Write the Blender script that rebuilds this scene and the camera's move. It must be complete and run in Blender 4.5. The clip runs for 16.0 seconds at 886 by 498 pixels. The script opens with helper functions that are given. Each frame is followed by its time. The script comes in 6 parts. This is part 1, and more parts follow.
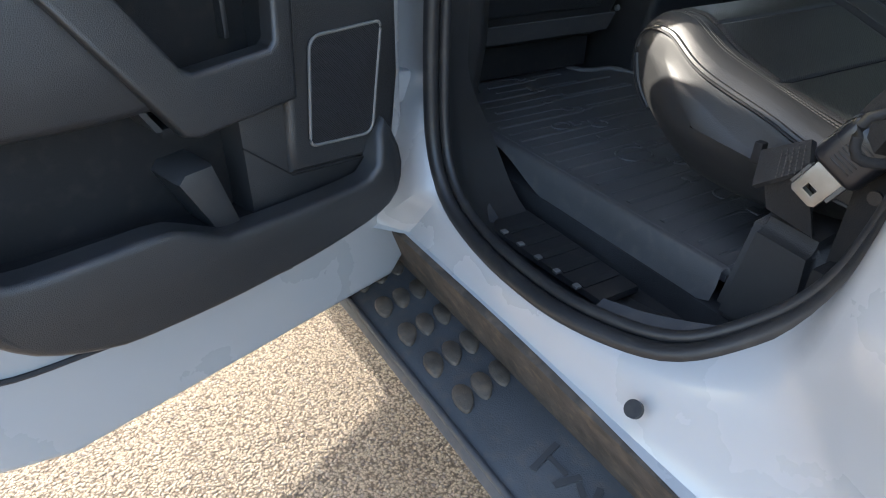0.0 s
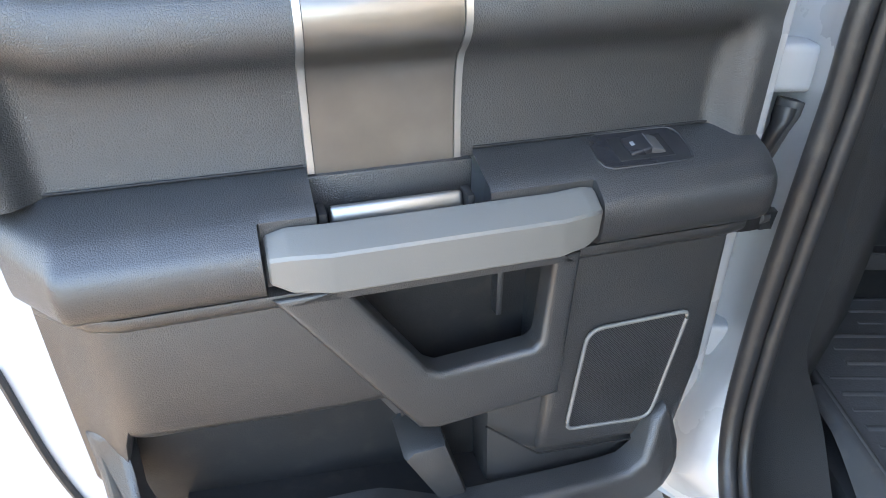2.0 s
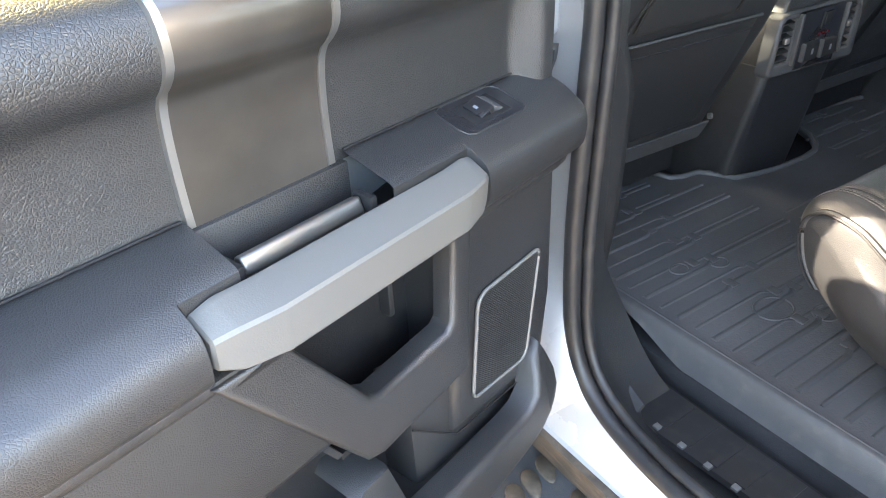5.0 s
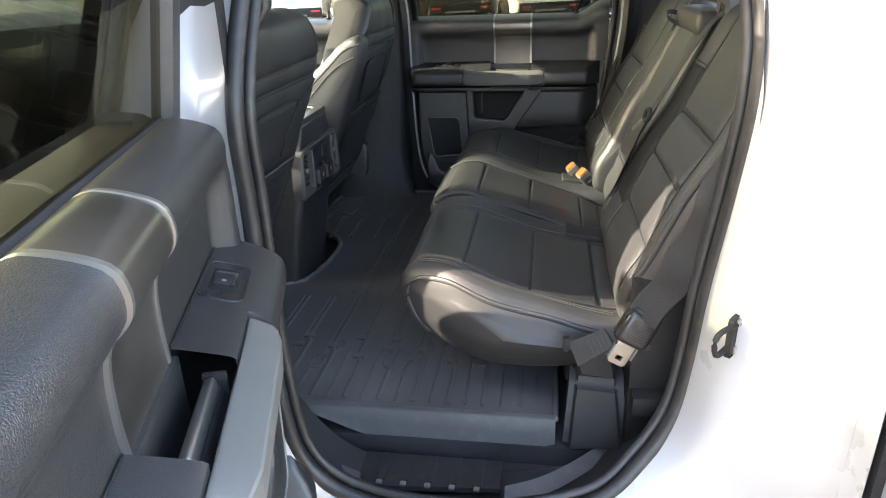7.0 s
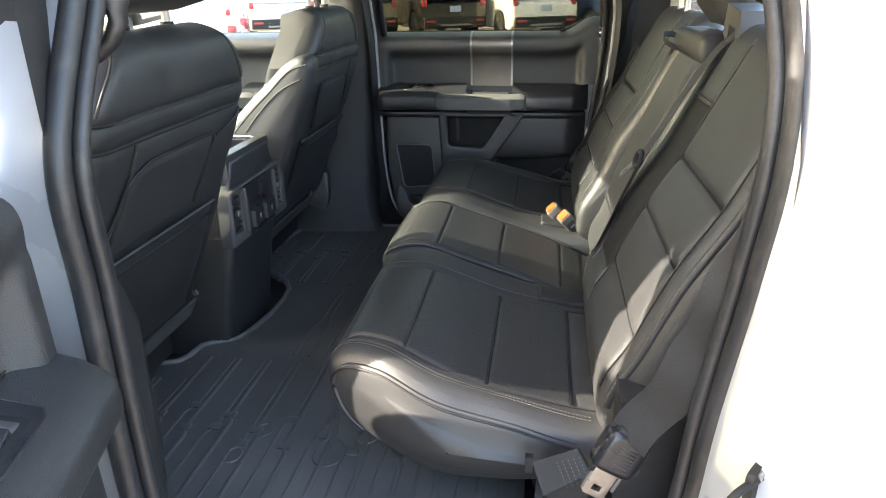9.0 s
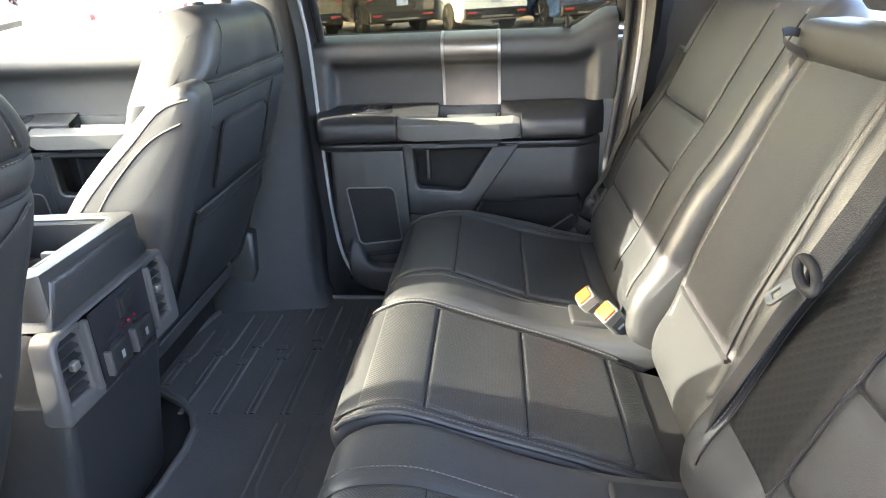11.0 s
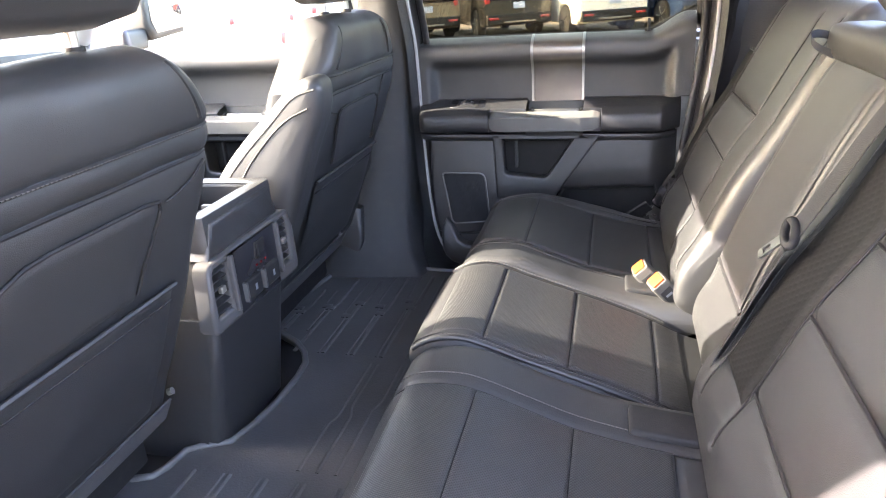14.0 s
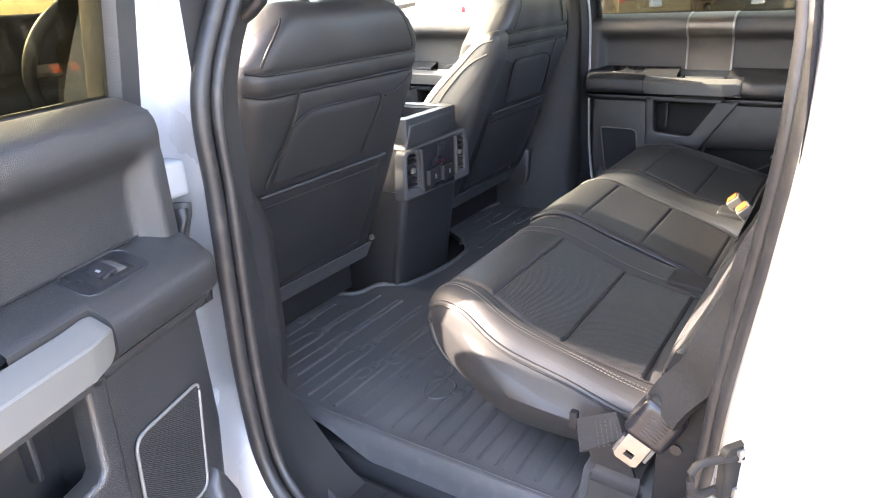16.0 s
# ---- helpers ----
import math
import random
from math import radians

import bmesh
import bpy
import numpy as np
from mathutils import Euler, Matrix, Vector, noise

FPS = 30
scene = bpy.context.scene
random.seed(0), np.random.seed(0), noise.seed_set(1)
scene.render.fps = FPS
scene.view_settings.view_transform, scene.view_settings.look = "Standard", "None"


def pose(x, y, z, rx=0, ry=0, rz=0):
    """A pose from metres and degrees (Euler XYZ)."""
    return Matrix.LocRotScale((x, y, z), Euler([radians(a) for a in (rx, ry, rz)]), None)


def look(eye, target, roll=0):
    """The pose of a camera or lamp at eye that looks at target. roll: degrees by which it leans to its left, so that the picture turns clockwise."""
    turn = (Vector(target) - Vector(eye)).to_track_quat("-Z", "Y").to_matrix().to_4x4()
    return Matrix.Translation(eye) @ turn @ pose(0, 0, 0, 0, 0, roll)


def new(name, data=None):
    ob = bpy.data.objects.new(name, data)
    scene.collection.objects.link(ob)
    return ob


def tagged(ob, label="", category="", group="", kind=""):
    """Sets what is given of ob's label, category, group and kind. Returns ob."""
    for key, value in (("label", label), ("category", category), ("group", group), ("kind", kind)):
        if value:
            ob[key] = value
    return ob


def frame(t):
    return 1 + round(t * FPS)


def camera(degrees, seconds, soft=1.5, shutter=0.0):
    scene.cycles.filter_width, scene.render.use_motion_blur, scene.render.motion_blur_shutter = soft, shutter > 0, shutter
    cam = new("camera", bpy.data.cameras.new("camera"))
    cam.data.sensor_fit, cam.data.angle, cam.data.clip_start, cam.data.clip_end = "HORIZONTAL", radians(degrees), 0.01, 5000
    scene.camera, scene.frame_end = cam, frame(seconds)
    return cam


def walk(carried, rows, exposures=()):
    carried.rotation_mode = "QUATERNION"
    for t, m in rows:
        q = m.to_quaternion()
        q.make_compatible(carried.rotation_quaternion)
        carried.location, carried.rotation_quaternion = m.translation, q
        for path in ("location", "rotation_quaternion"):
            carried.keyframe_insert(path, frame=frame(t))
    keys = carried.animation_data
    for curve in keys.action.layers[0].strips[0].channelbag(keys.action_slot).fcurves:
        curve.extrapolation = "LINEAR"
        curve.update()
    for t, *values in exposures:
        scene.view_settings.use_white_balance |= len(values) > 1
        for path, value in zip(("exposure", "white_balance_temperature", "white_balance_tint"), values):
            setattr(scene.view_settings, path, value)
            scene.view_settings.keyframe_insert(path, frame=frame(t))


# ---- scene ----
cam = camera(67.7, 16.0, soft=1.0)
EXPOSURES = [(0.0, 2.8, 6350, 9), (0.5, 3.75, 6650, 11), (1.0, 4.0, 6900, 10), (2.0, 4.2, 7100, 11), (3.0, 4.05, 7150, 11), (5.5, 4.75, 7500, 13), (6.5, 4.25, 7300, 13), (8.0, 3.8, 6950, 10), (9.0, 4.15, 6900, 11), (10.0, 5.3, 6900, 12),
             (12.5, 5.1, 6500, 18), (13.5, 5.2, 6550, 20), (14.5, 5.4, 7100, 27), (15.0, 5.3, 7150, 26), (16.0, 4.92, 7200, 21)]
PATH = [
    (0, (1.405, -0.43, 1.301), (-0.034, 0.469, 0.243), 1.4),
    (0.5, (1.277, -0.423, 1.367), (-0.305, 0.225, 0.329), 2.1),
    (1, (1.199, -0.415, 1.426), (-0.433, 0.019, 0.354), 1.0),
    (1.5, (1.171, -0.363, 1.489), (-0.519, -0.164, 0.438), 1.0),
    (2, (1.159, -0.282, 1.528), (-0.557, -0.295, 0.501), 0.1),
    (2.5, (1.14, -0.223, 1.549), (-0.573, -0.381, 0.53), -0.4),
    (3, (1.125, -0.189, 1.555), (-0.577, -0.438, 0.535), -0.8),
    (3.2, (1.115, -0.189, 1.556), (-0.583, -0.432, 0.528), -0.7),
    (5.5, (1.068, -0.573, 1.508), (-0.064, 0.736, 0.504), -2.8),
    (6, (1.068, -0.646, 1.539), (0.304, 0.953, 0.612), -3.0),
    (6.5, (0.987, -0.724, 1.58), (0.511, 1.012, 0.707), -3.4),
    (7, (0.928, -0.774, 1.622), (0.63, 1.043, 0.842), -2.1),
    (7.5, (0.897, -0.78, 1.639), (0.704, 1.06, 0.88), -1.2),
    (8, (0.877, -0.756, 1.645), (0.697, 1.083, 0.88), -1.0),
    (8.5, (0.907, -0.661, 1.632), (0.717, 1.176, 0.866), -2.1),
    (9, (0.976, -0.47, 1.615), (0.691, 1.362, 0.865), -1.1),
    (9.5, (1.0, -0.31, 1.598), (0.7, 1.517, 0.843), -1.4),
    (10, (0.948, -0.119, 1.59), (0.69, 1.717, 0.839), -2.3),
    (12.3, (0.817, 0.298, 1.591), (0.718, 2.126, 0.786), -1.5),
    (12.5, (0.826, 0.289, 1.592), (0.707, 2.116, 0.786), -2.0),
    (13, (0.834, 0.215, 1.6), (0.694, 2.04, 0.795), -2.1),
    (13.5, (0.88, 0.069, 1.607), (0.603, 1.886, 0.817), -3.3),
    (14, (0.94, -0.037, 1.606), (0.462, 1.755, 0.857), -3.6),
    (14.5, (1.042, -0.134, 1.587), (0.24, 1.548, 0.863), -2.9),
    (15, (1.108, -0.229, 1.583), (0.152, 1.365, 0.845), -2.6),
    (15.5, (1.168, -0.361, 1.576), (0.155, 1.198, 0.839), -3.1),
    (16, (1.259, -0.467, 1.567), (0.238, 1.087, 0.831), -2.7),
]
walk(cam, [(t, look(eye, target, roll)) for t, eye, target, roll in PATH], EXPOSURES)

# ---------------------------------------------------------------- light
GROUND = 0.10
SUN_DOWN = Vector((1.92, 0.36, -1.0)).normalized()
world = bpy.data.worlds.new("daylight")
scene.world = world
world.use_nodes = True
wn = world.node_tree.nodes
sky = wn.new("ShaderNodeTexSky")
sky.sky_type = "NISHITA"
sky.sun_disc = False
sky.sun_elevation = radians(27.1)
sky.dust_density = 3.5
sky.sun_rotation = radians(-100.6)
wn["Background"].inputs["Strength"].default_value = 0.15
world.node_tree.links.new(sky.outputs[0], wn["Background"].inputs["Color"])
sun_data = bpy.data.lights.new("sun", "SUN")
sun_data.energy, sun_data.angle, sun_data.color = 2.0, radians(0.6), (1.0, 0.92, 0.80)
sun = new("sun", sun_data)
sun.matrix_world = look((0, 0, 8), Vector((0, 0, 8)) + SUN_DOWN)


# ---------------------------------------------------------------- materials
def material(name, color, rough=0.5, metal=0.0, spec=0.5, coat=0.0, vary=0.12, vary_scale=6.0,
             bump=0.0, bump_scale=300.0, grain="noise", dirt=0.0, dirt_color=(0.35, 0.3, 0.22), rough_vary=0.08, hole=0.12):
    mat = bpy.data.materials.new(name)
    mat.use_nodes = True
    nt = mat.node_tree
    n, ln = nt.nodes, nt.links
    b = n["Principled BSDF"]
    co = n.new("ShaderNodeTexCoord")
    big = n.new("ShaderNodeTexNoise")
    big.inputs["Scale"].default_value, big.inputs["Detail"].default_value = vary_scale, 6.0
    ln.new(co.outputs["Object"], big.inputs["Vector"])
    ramp = n.new("ShaderNodeValToRGB")
    ramp.color_ramp.elements[0].position, ramp.color_ramp.elements[1].position = 0.3, 0.7
    ramp.color_ramp.elements[0].color = (*[c * (1 - vary) for c in color], 1)
    ramp.color_ramp.elements[1].color = (*[min(1, c * (1 + vary)) for c in color], 1)
    ln.new(big.outputs["Fac"], ramp.inputs["Fac"])
    out = ramp.outputs["Color"]
    if dirt:
        d = n.new("ShaderNodeTexNoise")
        d.inputs["Scale"].default_value, d.inputs["Detail"].default_value = 40.0, 8.0
        ln.new(co.outputs["Object"], d.inputs["Vector"])
        dr = n.new("ShaderNodeValToRGB")
        dr.color_ramp.elements[0].position, dr.color_ramp.elements[1].position = 0.52, 0.75
        dr.color_ramp.elements[1].color = (dirt, dirt, dirt, 1)
        ln.new(d.outputs["Fac"], dr.inputs["Fac"])
        mix = n.new("ShaderNodeMix")
        mix.data_type = "RGBA"
        mix.inputs["B"].default_value = (*dirt_color, 1)
        ln.new(dr.outputs["Color"], mix.inputs["Factor"])
        ln.new(out, mix.inputs["A"])
        out = mix.outputs["Result"]
    ln.new(out, b.inputs["Base Color"])
    rr = n.new("ShaderNodeMapRange")
    rr.inputs["To Min"].default_value, rr.inputs["To Max"].default_value = max(0.02, rough - rough_vary), min(1, rough + rough_vary)
    ln.new(big.outputs["Fac"], rr.inputs["Value"])
    ln.new(rr.outputs["Result"], b.inputs["Roughness"])
    b.inputs["Metallic"].default_value = metal
    b.inputs["Specular IOR Level"].default_value = spec
    b.inputs["Coat Weight"].default_value = coat
    b.inputs["Coat Roughness"].default_value = 0.06
    if bump:
        if grain == "cells":
            g = n.new("ShaderNodeTexVoronoi")
            g.inputs["Scale"].default_value = bump_scale
            value = g.outputs["Distance"]
        elif grain == "pebble":
            g = n.new("ShaderNodeTexVoronoi")
            g.feature = "DISTANCE_TO_EDGE"
            g.inputs["Scale"].default_value = bump_scale
            crease = n.new("ShaderNodeMapRange")
            crease.interpolation_type = "SMOOTHSTEP"
            crease.inputs["From Max"].default_value = 0.22
            ln.new(g.outputs["Distance"], crease.inputs["Value"])
            value = crease.outputs["Result"]
        elif grain == "holes":
            g = n.new("ShaderNodeTexVoronoi")
            g.voronoi_dimensions = "2D"
            g.inputs["Randomness"].default_value = 0.0
            g.inputs["Scale"].default_value = bump_scale
            pit = n.new("ShaderNodeMapRange")
            pit.inputs["From Min"].default_value, pit.inputs["From Max"].default_value = 0.26, 0.48
            ln.new(g.outputs["Distance"], pit.inputs["Value"])
            value = pit.outputs["Result"]
            shade = n.new("ShaderNodeMix")
            shade.data_type = "RGBA"
            shade.inputs["A"].default_value = (*[c * hole for c in color], 1)
            ln.new(value, shade.inputs["Factor"])
            ln.new(out, shade.inputs["B"])
            ln.new(shade.outputs["Result"], b.inputs["Base Color"])
        else:
            g = n.new("ShaderNodeTexNoise")
            g.inputs["Scale"].default_value, g.inputs["Detail"].default_value = bump_scale, 4.0
            value = g.outputs["Fac"]
        if grain == "holes":
            spin = n.new("ShaderNodeMapping")
            spin.inputs["Rotation"].default_value = (0, 0, radians(45))
            ln.new(co.outputs["UV"], spin.inputs["Vector"])
            ln.new(spin.outputs[0], g.inputs["Vector"])
        else:
            ln.new(co.outputs["Object"], g.inputs["Vector"])
        bp = n.new("ShaderNodeBump")
        bp.inputs["Strength"].default_value, bp.inputs["Distance"].default_value = bump, 0.002
        ln.new(value, bp.inputs["Height"])
        ln.new(bp.outputs["Normal"], b.inputs["Normal"])
    return mat


LEATHER = material("black leather", (0.0255, 0.0257, 0.0265), 0.50, spec=0.62, vary=0.10, bump=0.12, bump_scale=420, grain="pebble", rough_vary=0.04)
INSERT = material("perforated leather", (0.032, 0.032, 0.0325), 0.42, spec=0.8, vary=0.15, bump=0.45, bump_scale=330, grain="holes", dirt=0.05, hole=0.3)
INSERT_FINE = material("finely perforated leather", (0.0270, 0.0272, 0.0282), 0.37, spec=0.9, vary=0.12, bump=0.30, bump_scale=300, grain="holes", dirt=0.03)
HONEY = material("honeycomb insert", (0.010, 0.0097, 0.0098), 0.62, spec=0.22, vary=0.15, bump=0.10, bump_scale=100, grain="holes", hole=0.45)
GRAIN = material("grained black plastic", (0.0235, 0.0240, 0.0252), 0.38, spec=0.85, vary=0.12, bump=0.30, bump_scale=420, grain="pebble", dirt=0.02)
SOFT = material("soft black plastic", (0.0250, 0.0253, 0.0268), 0.36, spec=0.85, vary=0.1, bump=0.24, bump_scale=480, grain="pebble", dirt=0.02)
DARK = material("dark plastic", (0.015, 0.015, 0.016), 0.65, spec=0.3, vary=0.2, bump=0.2, bump_scale=600, dirt=0.03)
GREYP = material("grey satin plastic", (0.17, 0.167, 0.16), 0.42, vary=0.06, bump=0.12, bump_scale=700)
GRIP = material("warm grey grip plastic", (0.138, 0.135, 0.126), 0.42, vary=0.05, bump=0.08, bump_scale=700)
BEZEL = material("dark grey painted plastic", (0.074, 0.072, 0.072), 0.42, spec=0.35, vary=0.08)
SLATS = material("grey vent slats", (0.022, 0.022, 0.023), 0.42, vary=0.08)
PILLAR = material("dull black pillar plastic", (0.0250, 0.0252, 0.0265), 0.5, spec=0.4, vary=0.1, bump=0.25, bump_scale=600, grain="pebble", dirt=0.02)
BEZEL_DARK = material("satin black switch plastic", (0.018, 0.018, 0.021), 0.28, vary=0.08)
SILVER = material("satin silver", (0.26, 0.257, 0.25), 0.34, metal=0.9, vary=0.05)
CHROME = material("bright metal", (0.40, 0.395, 0.38), 0.3, metal=0.85, vary=0.04)
STEEL = material("worn steel", (0.28, 0.275, 0.265), 0.35, metal=0.9, vary=0.15, vary_scale=40)
TRIM = material("smoked metal trim", (0.16, 0.145, 0.13), 0.33, metal=0.8, vary=0.25, vary_scale=9, coat=0.5)
PAINT = material("white paint", (0.42, 0.43, 0.44), 0.28, coat=0.7, vary=0.015, dirt=0.02, dirt_color=(0.42, 0.39, 0.34), rough_vary=0.05)
RUBBER = material("black rubber", (0.022, 0.022, 0.0235), 0.42, vary=0.2, bump=0.15, bump_scale=400, dirt=0.06)
MATRUB = material("rubber floor mat", (0.078, 0.078, 0.080), 0.48, spec=0.55, vary=0.2, bump=0.3, bump_scale=260, dirt=0.12, dirt_color=(0.11, 0.096, 0.076))
FLAP = material("grey moulded carpet edge", (0.066, 0.066, 0.069), 0.55, vary=0.12, bump=0.3, bump_scale=600, dirt=0.08)
CARPET = material("black carpet", (0.036, 0.036, 0.038), 0.95, vary=0.3, bump=0.8, bump_scale=700, spec=0.1)
WEB = material("belt webbing", (0.022, 0.0217, 0.0228), 0.6, vary=0.15, bump=0.6, bump_scale=500)
SLEEVE = material("belt sleeve cloth", (0.019, 0.0182, 0.018), 0.7, vary=0.25, bump=0.5, bump_scale=300)
ORANGE = material("orange button", (0.58, 0.085, 0.016), 0.4, vary=0.05)
BUCKLE = material("pale buckle plastic", (0.095, 0.090, 0.082), 0.42, vary=0.1)
THREAD = material("pale thread", (0.085, 0.079, 0.070), 0.7, vary=0.1)
BOARD = material("step board plastic", (0.062, 0.064, 0.068), 0.55, vary=0.2, bump=0.4, bump_scale=420, dirt=0.25, dirt_color=(0.18, 0.13, 0.085))
TREAD = material("dusty step tread", (0.115, 0.092, 0.070), 0.7, vary=0.35, vary_scale=40, bump=0.4, bump_scale=350, dirt=0.6, dirt_color=(0.20, 0.135, 0.085))
DUSTY = material("dusty seam rubber", (0.07, 0.055, 0.043), 0.8, vary=0.4, vary_scale=30, bump=0.3, dirt=0.5, dirt_color=(0.2, 0.14, 0.09))
MARK = material("pale print", (0.20, 0.21, 0.22), 0.5, vary=0.2)
HEADLINER = material("headliner cloth", (0.68, 0.67, 0.65), 0.9, vary=0.08, bump=0.3, bump_scale=500)
TYRE = material("tyre rubber", (0.012, 0.012, 0.012), 0.8, vary=0.2)
RIM = material("alloy", (0.4, 0.4, 0.41), 0.3, metal=0.9)
TAIL = material("red lens", (0.32, 0.02, 0.025), 0.15, coat=0.6)
PLATE = material("blue and white plate", (0.35, 0.42, 0.6), 0.4)


def car_paint(name, color, metal=0.3):
    return material(name, color, 0.25, metal=metal, coat=0.8, vary=0.04)


def glass_material(name, tint, gloss=0.08):
    mat = bpy.data.materials.new(name)
    mat.use_nodes = True
    n, ln = mat.node_tree.nodes, mat.node_tree.links
    n.remove(n["Principled BSDF"])
    clear, shine, mix, fr = n.new("ShaderNodeBsdfTransparent"), n.new("ShaderNodeBsdfGlossy"), n.new("ShaderNodeMixShader"), n.new("ShaderNodeLayerWeight")
    clear.inputs["Color"].default_value = (*tint, 1)
    shine.inputs["Roughness"].default_value = 0.02
    fr.inputs["Blend"].default_value = 0.5
    steep, weak = n.new("ShaderNodeMath"), n.new("ShaderNodeMath")
    steep.operation, steep.inputs[1].default_value = "POWER", 4.0
    weak.operation, weak.inputs[1].default_value, weak.inputs[2].default_value = "MULTIPLY_ADD", 0.6, 0.03
    ln.new(fr.outputs["Facing"], steep.inputs[0])
    ln.new(steep.outputs[0], weak.inputs[0])
    ln.new(weak.outputs[0], mix.inputs[0])
    ln.new(clear.outputs[0], mix.inputs[1])
    ln.new(shine.outputs[0], mix.inputs[2])
    ln.new(mix.outputs[0], n["Material Output"].inputs["Surface"])
    return mat


PRIVACY = glass_material("tinted glass", (0.40, 0.39, 0.31))
SCREEN = glass_material("windscreen glass", (0.80, 0.84, 0.81))
CLEAR = glass_material("clear glass", (0.86, 0.9, 0.87))


def ground_material():
    mat = bpy.data.materials.new("exposed aggregate asphalt")
    mat.use_nodes = True
    n, ln = mat.node_tree.nodes, mat.node_tree.links
    b = n["Principled BSDF"]
    co = n.new("ShaderNodeTexCoord")
    v = n.new("ShaderNodeTexVoronoi")
    v.inputs["Scale"].default_value = 150
    warp = n.new("ShaderNodeTexNoise")
    warp.inputs["Scale"].default_value, warp.inputs["Detail"].default_value = 70, 3
    add = n.new("ShaderNodeMix")
    add.data_type = "VECTOR"
    add.inputs["Factor"].default_value = 0.012
    ln.new(co.outputs["Object"], warp.inputs["Vector"])
    ln.new(co.outputs["Object"], add.inputs["A"])
    ln.new(warp.outputs["Color"], add.inputs["B"])
    ln.new(add.outputs["Result"], v.inputs["Vector"])
    stones = n.new("ShaderNodeValToRGB")
    cr = stones.color_ramp
    cr.elements[0].color, cr.elements[1].color = (0.22, 0.17, 0.12, 1), (0.42, 0.36, 0.28, 1)
    for p, c in ((0.25, (0.33, 0.26, 0.19, 1)), (0.5, (0.29, 0.235, 0.17, 1)), (0.75, (0.38, 0.30, 0.21, 1)), (0.9, (0.17, 0.14, 0.12, 1))):
        cr.elements.new(p).color = c
    sep = n.new("ShaderNodeSeparateColor")
    ln.new(v.outputs["Color"], sep.inputs[0])
    ln.new(sep.outputs[0], stones.inputs["Fac"])
    gap = n.new("ShaderNodeValToRGB")
    gap.color_ramp.elements[0].position, gap.color_ramp.elements[1].position = 0.35, 0.75
    gap.color_ramp.elements[0].color, gap.color_ramp.elements[1].color = (1, 1, 1, 1), (0.30, 0.27, 0.24, 1)
    ln.new(v.outputs["Distance"], gap.inputs["Fac"])
    mul = n.new("ShaderNodeMix")
    mul.data_type, mul.blend_type = "RGBA", "MULTIPLY"
    mul.inputs["Factor"].default_value = 1.0
    ln.new(stones.outputs["Color"], mul.inputs["A"])
    ln.new(gap.outputs["Color"], mul.inputs["B"])
    patch = n.new("ShaderNodeTexNoise")
    patch.inputs["Scale"].default_value, patch.inputs["Detail"].default_value = 1.3, 5
    ln.new(co.outputs["Object"], patch.inputs["Vector"])
    pr = n.new("ShaderNodeMapRange")
    pr.inputs["To Min"].default_value, pr.inputs["To Max"].default_value = 0.60, 0.98
    ln.new(patch.outputs["Fac"], pr.inputs["Value"])
    mul2 = n.new("ShaderNodeMix")
    mul2.data_type, mul2.blend_type = "RGBA", "MULTIPLY"
    mul2.inputs["Factor"].default_value = 1.0
    ln.new(mul.outputs["Result"], mul2.inputs["A"])
    ln.new(pr.outputs["Result"], mul2.inputs["B"])
    ln.new(mul2.outputs["Result"], b.inputs["Base Color"])
    b.inputs["Roughness"].default_value = 0.85
    bp = n.new("ShaderNodeBump")
    bp.inputs["Strength"].default_value, bp.inputs["Distance"].default_value = 0.9, 0.004
    bp.invert = True
    ln.new(v.outputs["Distance"], bp.inputs["Height"])
    ln.new(bp.outputs["Normal"], b.inputs["Normal"])
    return mat


AGGREGATE = ground_material()

# ---------------------------------------------------------------- building tools
BASE = {}
FLIP = [False]          # while True, geometry is built on the passenger side: y becomes 2 - y
SHIFT = [0.0]           # moves built geometry along x


def place(v):
    return Vector((v[0] + SHIFT[0], 2.0 - v[1] if FLIP[0] else v[1], v[2]))


def thing(name, at, label, category, group="", kind="", turn=0.0):
    ob = new(name)
    ob.empty_display_size = 0.1
    base = place(at)
    BASE[ob.name] = base
    ob.location = base
    ob.rotation_euler = (0, 0, turn)
    return tagged(ob, label, category, group, kind)


def part(name, bm, mat, parent, label="", smooth=47):
    """Links a bmesh, made in the truck's coordinates, as one mesh under a thing or a part."""
    base = BASE[parent.name]
    for v in bm.verts:
        v.co = place(v.co) - base
    if FLIP[0]:
        bmesh.ops.reverse_faces(bm, faces=bm.faces)
    me = bpy.data.meshes.new(name)
    bm.to_mesh(me)
    bm.free()
    me.materials.append(mat)
    if smooth:
        me.shade_smooth()
        me.set_sharp_from_angle(angle=radians(smooth))
    ob = new(name, me)
    ob.parent = parent
    BASE[ob.name] = base
    if label:
        ob["label"] = label
    return ob


def solo(name, bm, mat, at, label, category, group="", kind="", smooth=35):
    """Links a bmesh as a thing of one mesh."""
    base = place(at)
    for v in bm.verts:
        v.co = place(v.co) - base
    if FLIP[0]:
        bmesh.ops.reverse_faces(bm, faces=bm.faces)
    me = bpy.data.meshes.new(name)
    bm.to_mesh(me)
    bm.free()
    me.materials.append(mat)
    if smooth:
        me.shade_smooth()
        me.set_sharp_from_angle(angle=radians(smooth))
    ob = new(name, me)
    ob.location = base
    BASE[ob.name] = base
    return tagged(ob, label, category, group, kind)


